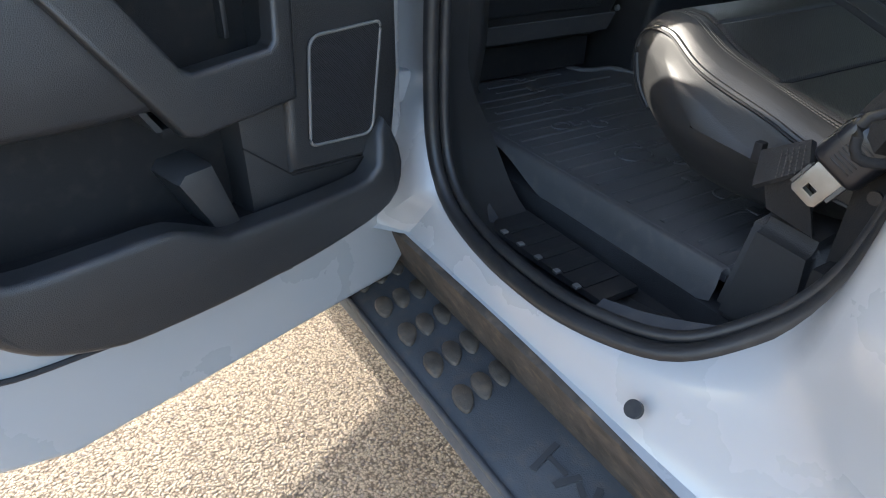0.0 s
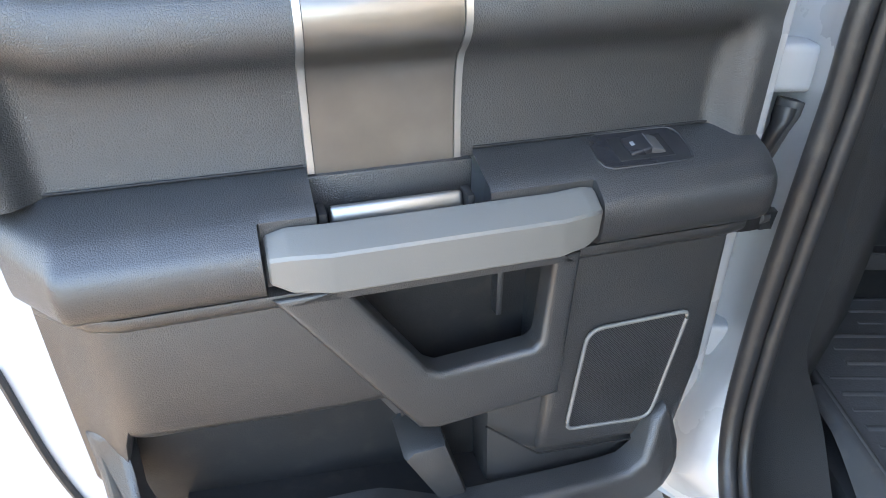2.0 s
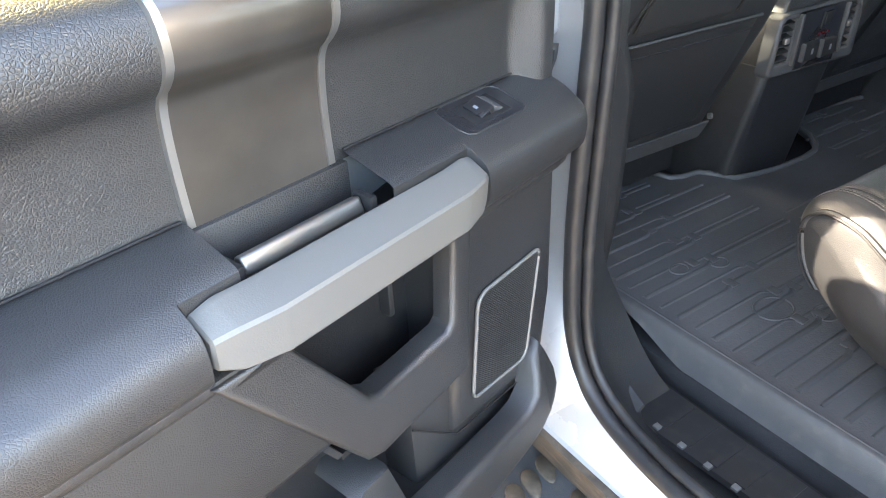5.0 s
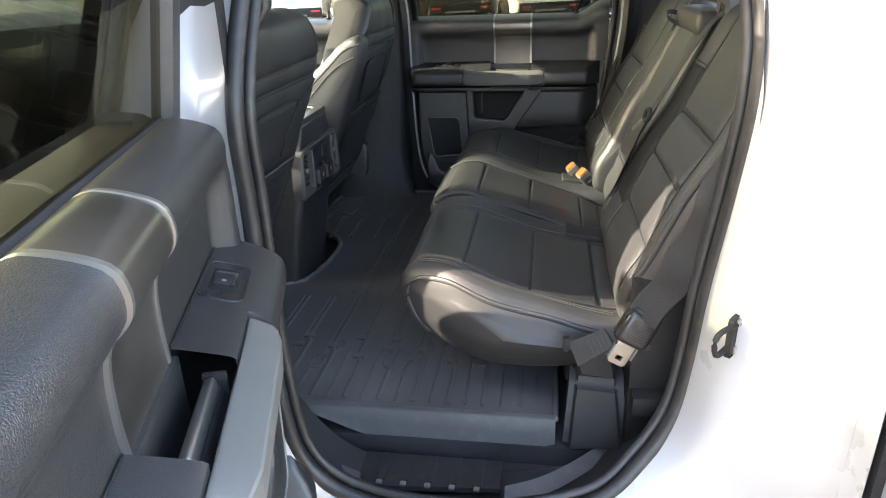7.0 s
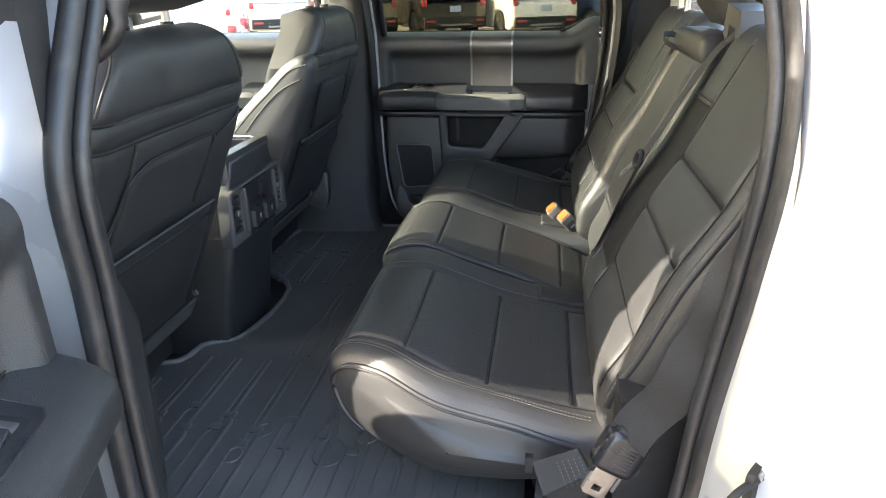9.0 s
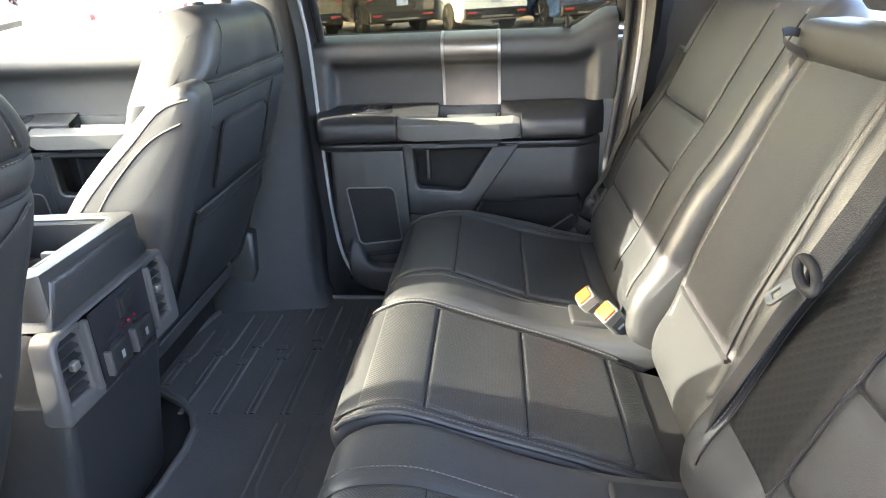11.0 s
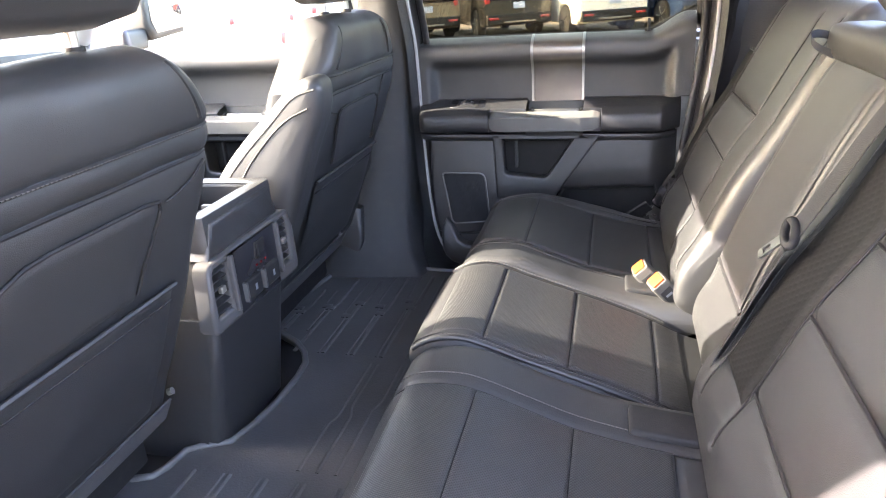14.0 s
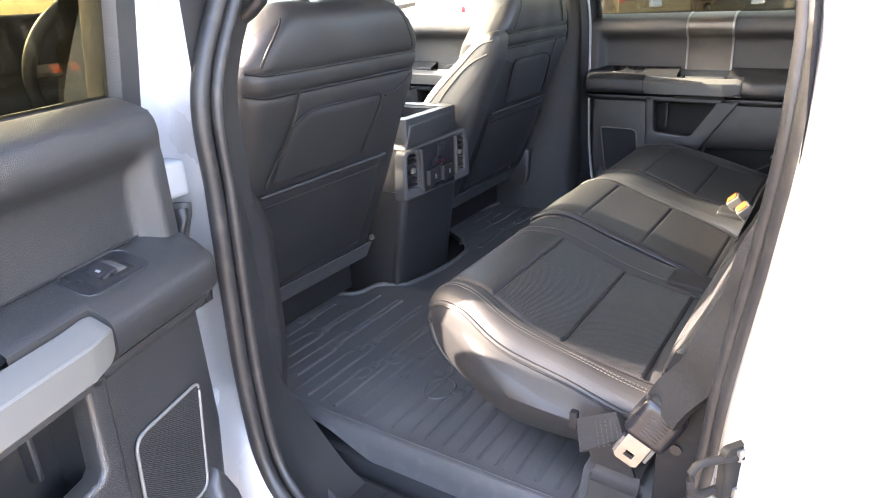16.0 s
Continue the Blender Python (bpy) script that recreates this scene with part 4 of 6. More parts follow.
    outline = [(0.38, 1.42), (1.10, 1.42), (1.16, 1.50), (1.12, 1.72), (1.05, 1.82), (0.38, 1.85)]
    f0 = [pane.verts.new((x, lean(z), z)) for x, z in outline]
    f1 = [pane.verts.new((x, lean(z) + 0.004, z)) for x, z in outline]
    pane.faces.new(f0)
    pane.faces.new(f1[::-1])
    for k in range(6):
        pane.faces.new((f0[k], f1[k], f1[(k + 1) % 6], f0[(k + 1) % 6]))
    bmesh.ops.recalc_face_normals(pane, faces=pane.faces)
    part("window_pane", pane, glass, door, "window glass", smooth=0).visible_shadow = turn == radians(-73)
    part("outer_belt", box(0.345, 1.275, -0.004, 0.072, 1.426, 1.444, 0.004), RUBBER, door, "black outer window moulding")
    part("belt_seal", tube(smooth_line([(0.36, 0.087, 1.443), (0.70, 0.087, 1.445), (1.0, 0.087, 1.445), (1.06, 0.087, 1.459), (1.12, 0.089, 1.489), (1.15, 0.091, 1.504)], 40), 0.0105, 8, flat=1.3), RUBBER, door, "black window belt seal")
    if not front_pair:
        part("front_sash", grid([[(x, lean(z) + dy, z) for x, dy in ((0.338, -0.03), (0.340, 0.012), (0.350, 0.022), (0.382, 0.020), (0.392, 0.004), (0.388, -0.03))] for z in (1.43, 1.6, 1.75, 1.88)], closed_v=True), SOFT, door, "black window frame")
    part("header", tube([(x, lean(z) + 0.01, z) for x, z in ((0.36, 1.86), (0.6, 1.875), (0.9, 1.865), (1.05, 1.84), (1.13, 1.74), (1.18, 1.58), (1.21, 1.44))], 0.032, 8, flat=1.0, up=(0, 1, 0)), PAINT, door, "white window frame")
    part("inner_header", tube([(x, lean(z) + 0.035, z) for x, z in ((0.45, 1.845), (0.6, 1.855), (0.9, 1.845), (1.04, 1.82), (1.11, 1.72), (1.155, 1.58), (1.165, 1.47))], 0.016, 8, up=(0, 1, 0)), RUBBER, door)
    return door


INSERT_GRILLE = material("speaker mesh", (0.07, 0.072, 0.076), 0.45, metal=0.3, bump=1.0, bump_scale=420, grain="holes", vary=0.1)
build_door("rear_door", "open white rear door with black trim and grey handle", radians(-73), "rear doors", PRIVACY)
FLIP[0] = True
build_door("rear_door", "closed rear door with black trim and grey handle", 0.0, "rear doors", PRIVACY)
SHIFT[0] = -0.96
build_door("front_door", "closed front door with black trim and grey handle", 0.0, "front doors", CLEAR, True)
FLIP[0] = False
build_door("front_door", "open white front door of the truck", radians(-65), "front doors", CLEAR, True)
SHIFT[0] = 0.0

# ---------------------------------------------------------------- rear bench
CUSH = Profile([(1.06, 0.90), (0.95, 0.865), (0.81, 0.868), (0.730, 0.893), (0.674, 0.940), (0.645, 1.000), (0.646, 1.048), (0.680, 1.079), (0.735, 1.086), (0.775, 1.080),
                (0.84, 1.056), (0.906, 1.032), (0.975, 1.016), (1.04, 1.006), (1.10, 1.0), (1.16, 0.99)])
MIDC = Profile([(1.06, 0.91), (0.9, 0.90), (0.78, 0.91), (0.70, 0.94), (0.650, 0.985), (0.628, 1.03), (0.640, 1.062), (0.68, 1.083), (0.72, 1.088), (0.755, 1.081),
                (0.82, 1.058), (0.889, 1.036), (0.96, 1.012), (1.03, 0.985), (1.08, 0.962), (1.15, 0.94)])
BACK = Profile([(1.12, 0.97), (1.075, 1.0), (1.070, 1.045), (1.080, 1.085), (1.108, 1.135), (1.156, 1.247), (1.207, 1.336), (1.245, 1.415), (1.275, 1.475), (1.300, 1.520), (1.335, 1.540), (1.372, 1.515),
                (1.375, 1.44), (1.34, 1.3), (1.28, 1.1), (1.22, 0.98)])
MIDB = Profile([(1.15, 0.96), (1.105, 0.99), (1.10, 1.04), (1.125, 1.10), (1.155, 1.20), (1.195, 1.30), (1.232, 1.39), (1.262, 1.452), (1.285, 1.475), (1.33, 1.47),
                (1.36, 1.42), (1.33, 1.3), (1.28, 1.1), (1.23, 0.98)])
I_END = CUSH.nearest(1.16, 0.99)
I_FRONT = CUSH.nearest(0.675, 0.97)


def outer_seat(mirrored, label):
    FLIP[0] = mirrored
    seat = thing("outer_car_seat", (0.95, 0.58, 0.80), label, "car seat", "rear seats")
    cush = part("seat_cushion", pillow(CUSH, 0.318, 0.842, 0.05, r1=0.03, under=0.05, flare=(0.655, 0.86, 0.065),
                                       seams=[(0.775, 1.08, 0.405, 0.715, 0.0022), (0.906, 1.032, 0.405, 0.715, 0.0022), (1.04, 1.006, 0.405, 0.715, 0.0022)],
                                       lines=[(0.400, I_FRONT, I_END, 0.003), (0.722, I_FRONT, I_END, 0.003)]), LEATHER, seat, "black leather cushion with stitched edges", smooth=60)
    # stitched edges and piping
    fl = (0.655, 0.86, 0.065)

    def warp(p):
        return bend(p, 0.318, 0.842, 0.05, fl)
    ia = CUSH.nearest(0.664, 1.03)
    edge = [warp(CUSH.at(i, 0.374, 0.0006)) for i in range(ia, CUSH.nearest(1.07, 1.0), 4)]
    part("stitching", stitches(edge), THREAD, cush, "pale double stitching")
    edge = [warp(CUSH.at(i, 0.366, 0.0004)) for i in range(ia, CUSH.nearest(1.07, 1.0), 4)]
    part("stitching", stitches(edge), THREAD, cush, "pale double stitching")
    edge = [warp(CUSH.at(i, 0.748, 0.0015)) for i in range(ia, CUSH.nearest(1.02, 1.01), 4)]
    part("stitching", stitches(edge), THREAD, cush, "pale double stitching")
    rim = []
    for i in range(CUSH.nearest(0.70, 0.935), CUSH.nearest(1.05, 1.005), 3):
        rim.append(warp(CUSH.at(i, 0.328, -0.020)))
    part("piping", tube(rim, 0.004, 6), LEATHER, cush)
    part("seam", tube([p + Vector((-0.003, -0.004, -0.002)) for p in rim], 0.0022, 5), DARK, cush, "dark sewn seam")
    for x, z in ((0.775, 1.08), (0.906, 1.032), (1.04, 1.006)):
        part("seam", seam_across(CUSH, x, z, 0.402, 0.72, -0.0018, warp, 0.0010), DARK, cush, "dark sewn seam")
    for y in (0.400, 0.722):
        part("seam", seam_along(CUSH, y, I_FRONT, I_END, -0.0028, warp), DARK, cush, "dark sewn seam")
    part("seam", seam_along(CUSH, 0.380, ia, CUSH.nearest(1.07, 1.0), -0.0004, warp, 0.0014), DARK, cush, "dark sewn seam")
    part("buckle_pocket", turned(box(-0.045, 0.05, -0.032, 0.032, -0.012, 0.006, 0.006, 3), Matrix.Translation((1.025, 0.772, 1.012)) @ Euler((0, 0.12, 0)).to_matrix().to_4x4()), DARK, seat, "dark elastic buckle pocket")
    for xa, za, xb, zb in ((0.672, 1.068, 0.775, 1.08), (0.775, 1.08, 0.906, 1.032), (0.906, 1.032, 1.04, 1.006)):
        part("seat_panel", patch(CUSH, CUSH.nearest(xa, za), CUSH.nearest(xb, zb), 0.4005, 0.7215, 0.0014, 64, warp=warp), INSERT_FINE, cush, "finely perforated leather panel")
    part("base", box(0.98, 1.34, 0.44, 0.83, 0.80, 0.90, 0.01), DARK, seat)
    part("seat_leg", box(0.90, 0.95, 0.72, 0.77, 0.77, 0.88, 0.006), DARK, seat)
    jb = BACK.nearest(1.075, 1.06)
    je = BACK.nearest(1.30, 1.52)
    pa, pb = 0.382, 0.675
    back = part("backrest", pillow(BACK, 0.318, 0.845, 0.06, r1=0.025,
                                   seams=[(1.207, 1.336, pa, pb, 0.005), (1.156, 1.247, pa, pb, 0.005), (1.112, 1.142, pa, pb, 0.004)],
                                   lines=[(0.382, jb, je, 0.004), (0.675, jb, je, 0.004), (0.79, jb, je, 0.003)]), LEATHER, seat, "black leather backrest with honeycomb side strip", smooth=60)
    part("honeycomb_strip", patch(BACK, BACK.nearest(1.10, 1.12), BACK.nearest(1.247, 1.418), *((0.326, 0.379) if mirrored else (0.678, 0.787)), 0.0015, 14), HONEY, back, "black honeycomb textured strip")
    for x, z in ((1.207, 1.336), (1.156, 1.247), (1.112, 1.142)):
        part("seam", seam_across(BACK, x, z, pa, pb, -0.0045, r=0.002), DARK, back, "dark sewn seam")
    for y in (0.382, 0.675, 0.79):
        part("seam", seam_along(BACK, y, jb, je, -0.003, r=0.0014), DARK, back, "dark sewn seam")
    ya, yb = (0.326, 0.379) if mirrored else (0.678, 0.787)
    if not mirrored:
        part("stitching", stitches([BACK.at(i, 0.797, 0.001) for i in range(BACK.nearest(1.09, 1.10), BACK.nearest(1.29, 1.50), 3)], 0.006, 0.0008), THREAD, back, "pale edge stitching")
    part("strip_hem", seam_across(BACK, 1.248, 1.420, ya, yb, 0.0, r=0.0022), LEATHER, back, "leather hem above the strip")
    part("stitching", stitches([BACK.at(BACK.nearest(1.250, 1.424), y, 0.003) for y in (ya, (ya + yb) / 2, yb)], 0.007, 0.0008), THREAD, back)
    edge = [BACK.at(i, 0.345, -0.012) for i in range(BACK.nearest(1.076, 1.05), BACK.nearest(1.29, 1.50), 3)]
    part("piping", tube(edge, 0.007, 8), LEATHER, back, "raised leather piping")
    part("stitching", stitches([p + Vector((-0.006, -0.004, 0)) for p in edge], 0.008), THREAD, back)
    # headrest
    hp = Profile([(1.275, 1.60), (1.265, 1.66), (1.272, 1.74), (1.30, 1.785), (1.345, 1.79), (1.375, 1.75), (1.38, 1.66), (1.36, 1.585), (1.315, 1.57), (1.285, 1.58)], 60)
    hr = part("headrest", pillow(hp, 0.46, 0.70, 0.05, ny=16), LEATHER, seat, "black leather headrest")
    for y in (0.53, 0.63):
        part("headrest_post", tube([(1.325, y, 1.50), (1.325, y, 1.60)], 0.007, 8), CHROME, hr)
    FLIP[0] = False
    return seat


outer_seat(False, "black leather outer rear seat beside the open door")
outer_seat(True, "black leather outer rear seat beside the closed door")
mid = thing("middle_car_seat", (0.95, 1.0, 0.80), "narrow black leather middle seat with folded armrest back", "car seat", "rear seats")
mc = part("seat_cushion", pillow(MIDC, 0.846, 1.154, 0.028,
                                 seams=[(0.755, 1.081, 0.862, 1.138, 0.0022), (0.889, 1.036, 0.862, 1.138, 0.0022), (1.03, 0.985, 0.862, 1.138, 0.0022)], ny=30), LEATHER, mid, "black leather cushion in three panels", smooth=60)
for za, zb in (((0.665, 1.078), (0.755, 1.081)), ((0.755, 1.081), (0.889, 1.036)), ((0.889, 1.036), (1.03, 0.985)), ((1.03, 0.985), (1.08, 0.964))):
    part("perforated_insert", patch(MIDC, MIDC.nearest(*za), MIDC.nearest(*zb), 0.866, 1.134, 0.0014, 54), INSERT, mc, "perforated leather insert")
for x, z in ((0.755, 1.081), (0.889, 1.036), (1.03, 0.985)):
    part("seam", seam_across(MIDC, x, z, 0.862, 1.138, -0.0018, r=0.0010), DARK, mc, "dark sewn seam")
for y in (0.864, 1.136):
    part("seam", seam_along(MIDC, y, MIDC.nearest(0.64, 1.06), MIDC.nearest(1.08, 0.962), -0.0012), DARK, mc, "dark sewn seam")
for y in (0.852, 1.148):
    rim = [MIDC.at(i, y, -0.0065) + Vector((0, 0.004 if y > 1 else -0.004, 0.004)) for i in range(MIDC.nearest(0.64, 1.06), MIDC.nearest(1.06, 0.972), 3)]
    part("piping", tube(rim, 0.0042, 8), LEATHER, mc, "stitched edge piping")
    part("stitching", stitches([p + Vector((0, -0.006 if y > 1 else 0.006, 0.0040)) for p in rim], 0.007, 0.0012 if y > 1 else 0.0008), THREAD, mc, "pale edge stitching")
mb = part("backrest", pillow(MIDB, 0.846, 1.154, 0.05, ny=26, lines=[(0.895, 37, 178, 0.004), (1.105, 37, 178, 0.004)]), LEATHER, mid, "folded-up leather armrest", smooth=60)
part("armrest_panel", patch(MIDB, MIDB.nearest(1.135, 1.135), MIDB.nearest(1.280, 1.472), 0.902, 1.098, 0.0038, 20), LEATHER, mb, "smooth leather armrest face")
part("gap_line", seam_across(MIDB, 1.133, 1.13, 0.895, 1.105, 0.0, r=0.004), DARK, mb, "dark gap under the armrest")
part("top_bolster", turned(box(-0.028, 0.05, -0.14, 0.14, -0.028, 0.028, 0.024, 4), Matrix.Translation((1.285, 1.0, 1.488))), LEATHER, mid, "leather roll above the armrest")
part("pull_strap", ribbon(smooth_line([(1.262, 1.10, 1.47), (1.235, 1.105, 1.485), (1.235, 1.12, 1.50), (1.268, 1.13, 1.49), (1.25, 1.125, 1.455)], 14), (0, 0.4, 0.9), 0.012, 0.002), WEB, mid, "small black pull strap")
hp = Profile([(1.29, 1.56), (1.28, 1.60), (1.285, 1.66), (1.31, 1.70), (1.355, 1.70), (1.385, 1.66), (1.385, 1.58), (1.36, 1.53), (1.32, 1.525)], 50)
mh = part("headrest", pillow(hp, 0.90, 1.12, 0.045, ny=14), LEATHER, mid, "black leather headrest")
part("stitching", stitches([hp.at(i, 1.01, 0.002) for i in range(2, 30, 3)], 0.009), THREAD, mh)

# ---------------------------------------------------------------- belts and buckles
belt = thing("centre_seat_belt", (1.2, 0.80, 1.3), "grey centre seat belt with loose metal tongue", "seat belt", "seat belts")
run = smooth_line([(1.335, 0.82, 1.535), (1.285, 0.815, 1.50), (1.235, 0.803, 1.43), (1.195, 0.793, 1.36), (1.160, 0.786, 1.300)], 26)
part("webbing", ribbon(run, (0.10, 0.98, 0.12), 0.046, 0.0016), WEB, belt, "dark grey webbing")
low = smooth_line([(1.160, 0.786, 1.294), (1.140, 0.795, 1.24), (1.117, 0.808, 1.17), (1.095, 0.822, 1.10), (1.085, 0.835, 1.04)], 20)
part("webbing", ribbon(low, (0.35, 0.9, 0.1), 0.046, 0.0016), WEB, belt, "dark grey webbing")
part("guide", slab([(0.765, 1.505), (0.775, 1.56), (0.87, 1.57), (0.885, 1.50), (0.85, 1.495), (0.845, 1.535), (0.80, 1.53), (0.79, 1.50)], 1.30, 1.37, axis="x", bevel=0.008), BEZEL, belt, "black belt guide")
along = Vector((-0.60, 0.28, -0.75)).normalized()
across = Vector((-0.85, 0.0, 0.52)).cross(along).normalized()
tm = Matrix((along, across, along.cross(across))).transposed().to_4x4()
tm.translation = Vector((1.156, 0.785, 1.300))
loop = [(0.0085 * math.cos(a), 0.026 * math.sin(a), 0.0) for a in [2 * math.pi * k / 24 for k in range(24)]]
part("tongue_head", turned(tube(smooth_line(loop, 48, True), 0.0055, 12, closed=True), tm), DARK, belt, "black tongue head")
blade = slab([(0.006, -0.0095), (0.044, -0.0095), (0.048, -0.006), (0.048, 0.006), (0.044, 0.0095), (0.006, 0.0095)], -0.0015, 0.0015, axis="z", bevel=0.0,
             holes=[[(0.028, -0.0055), (0.040, -0.0055), (0.040, 0.0055), (0.028, 0.0055)]])
part("tongue_blade", turned(blade, tm), STEEL, belt, "bright metal tongue blade")
for k, (x, y, z, yaw) in enumerate(((1.056, 1.200, 1.020, 0.30), (1.026, 1.248, 1.024, 0.12))):
    bk = thing("belt_buckle", (x, y, z - 0.03), "pale seat belt buckle with orange release button", "buckle", "belt buckles")
    m = Matrix.Translation((x, y, z)) @ Euler((0, -0.75, yaw)).to_matrix().to_4x4()
    part("casing", turned(box(-0.018, 0.018, -0.020, 0.020, -0.045, 0.030, 0.005, 3), m), BUCKLE, bk)
    part("release_button", turned(box(-0.0135, 0.0135, -0.0185, 0.0165, 0.026, 0.0330, 0.003), m), ORANGE, bk, "orange release button")
    part("label_plate", turned(box(-0.012, 0.012, -0.0212, -0.0195, -0.024, 0.012, 0.0006), m), SLATS, bk, "dark label plate")
    part("label_bar", turned(box(-0.007, 0.007, -0.0216, -0.0211, -0.004, 0.001, 0), m), MARK, bk)
    part("stalk", turned(box(-0.007, 0.007, -0.013, 0.013, -0.10, -0.04, 0.003), m), DARK, bk)


def side_belt(mirrored):
    FLIP[0] = mirrored
    sb = thing("outer_seat_belt", (1.1, 0.28, 1.0), "grey outer seat belt with black sleeve and end fitting", "seat belt", "seat belts")
    run = smooth_line([(1.265, 0.235, 1.62), (1.235, 0.238, 1.45), (1.200, 0.241, 1.30), (1.162, 0.246, 1.19), (1.132, 0.254, 1.115), (1.106, 0.262, 1.058)], 40)
    wd = (0.72, -0.55, -0.30)
    folds = [p + Vector((0.006 * math.sin(k * 0.62) * math.sin(k * 0.21), 0.004 * math.sin(k * 0.9 + 1), 0)) for k, p in enumerate(run)]
    part("sleeve", ribbon(folds, wd, 0.056, 0.012), SLEEVE, sb, "dark cloth belt sleeve")
    down = Vector((-0.47, -0.18, -0.86)).normalized()
    wide = Vector((0.86, 0.10, -0.49)).normalized()
    face = down.cross(wide).normalized()
    wide = face.cross(down)
    m = Matrix((wide, face, -down)).transposed().to_4x4()
    m.translation = Vector((1.091, 0.264, 1.032))
    end = part("end_fitting", turned(box(-0.031, 0.031, -0.018, 0.018, -0.028, 0.036, 0.0155, 5), m), BEZEL_DARK, sb, "rounded black plastic end fitting")
    for side_y in (-0.0185, 0.0165):
        for k in range(7):
            part("grip_rib", turned(box(-0.012, 0.014, side_y, side_y + 0.002, -0.014 + 0.005 * k, -0.0118 + 0.005 * k, 0.0006, 1), m), RUBBER, end)
    part("collar", turned(box(-0.026, 0.026, -0.016, 0.016, 0.030, 0.042, 0.008, 3), m), SLEEVE, end)
    plate = part("tongue_plate", turned(slab([(-0.0175, -0.022), (0.0175, -0.022), (0.0175, -0.066), (0.012, -0.070), (-0.013, -0.070), (-0.0175, -0.066)], -0.0045, 0.0045, bevel=0.0015,
                                             holes=[[(-0.006, -0.060), (0.006, -0.060), (0.006, -0.052), (-0.006, -0.052)]]), m), STEEL, sb, "bright metal tongue")
    part("tongue_edge", turned(box(0.0175, 0.0225, -0.007, 0.007, -0.052, -0.024, 0.0015), m), BUCKLE, plate)
    part("tongue_edge", turned(box(-0.0215, -0.0175, -0.006, 0.006, -0.064, -0.036, 0.0015), m), BUCKLE, plate)

    def strip(corners, thick, name, mat, lab=""):
        """A strap end laid over four corners."""
        tl, tr, br, bl = [Vector(c) for c in corners]
        nrm = (tr - tl).cross(bl - tl).normalized() * thick
        rows = []
        for i in range(9):
            u = i / 8
            top, low = tl.lerp(tr, u), bl.lerp(br, u)
            sag = 0.004 * math.sin(math.pi * u)
            ring = [top.lerp(low, v) + nrm * 0.5 + Vector((0, -sag, 0)) for v in (0, 0.1, 0.5, 0.9, 1.0)] + [top.lerp(low, v) - nrm * 0.5 for v in (1.0, 0.5, 0.0)]
            rows.append(ring)
        bm = grid(rows, closed_v=True)
        bmesh.ops.holes_fill(bm, edges=[e for e in bm.edges if e.is_boundary])
        bmesh.ops.recalc_face_normals(bm, faces=bm.faces)
        return part(name, bm, mat, sb, lab)
    fold = strip(((0.981, 0.284, 0.990), (1.040, 0.275, 1.027), (1.058, 0.256, 1.004), (0.998, 0.258, 0.956)), 0.008, "folded_webbing", WEB, "folded grey webbing")
    strip(((0.996, 0.275, 0.968), (1.050, 0.270, 0.990), (1.064, 0.298, 0.909), (1.006, 0.285, 0.925)), 0.004, "webbing", WEB)
    for k in range(5):
        a, b = Vector((1.012 + 0.007 * k, 0.2745 - 0.002 * k, 1.007 + 0.0045 * k)), Vector((1.027 + 0.007 * k, 0.2515 - 0.001 * k, 0.982 + 0.0045 * k))
        part("bar_tack", stitches([a + Vector((0, -0.006, 0)), a.lerp(b, 0.5) + Vector((0, -0.006, 0)), b + Vector((0, -0.006, 0))], 0.004, 0.0007), THREAD, fold)
    part("belt_clip", turned(box(-0.006, 0.006, -0.006, 0.006, -0.014, 0.014, 0.003), Matrix.Translation((0.975, 0.285, 0.986))), DARK, sb)
    FLIP[0] = False


side_belt(False)
side_belt(True)

for mirrored in (False, True):
    FLIP[0] = mirrored
    cov = thing("seat_bracket_cover", (1.03, 0.28, 0.75), "black plastic cover over the seat bracket", "cover", "bracket covers")
    sec = [(0.974, 0.268, 0.748), (1.102, 0.278, 0.748), (1.112, 0.40, 0.748), (0.982, 0.40, 0.748)]
    top = [(0.985, 0.292, 0.903), (1.083, 0.292, 0.896), (1.092, 0.40, 0.925), (0.990, 0.40, 0.925)]
    bm = bmesh.new()
    a, b = [bm.verts.new(p) for p in sec], [bm.verts.new(p) for p in top]
    bm.faces.new(a[::-1]), bm.faces.new(b)
    for k in range(4):
        bm.faces.new((a[k], a[(k + 1) % 4], b[(k + 1) % 4], b[k]))
    bmesh.ops.bevel(bm, geom=bm.edges[:], offset=0.016, segments=3, affect="EDGES")
    bmesh.ops.recalc_face_normals(bm, faces=bm.faces)
    part("cover", bm, PILLAR, cov)
    part("ledge", box(1.095, 1.21, 0.25, 0.36, 0.86, 0.90, 0.008), DARK, cov)
    part("side_panel", box(1.09, 1.24, 0.285, 0.36, 0.76, 1.10, 0.01), DARK, cov)
    part("bolt_hole", tube([(1.117, 0.284, 0.989), (1.117, 0.281, 0.989)], 0.008, 10), RUBBER, cov)
FLIP[0] = False

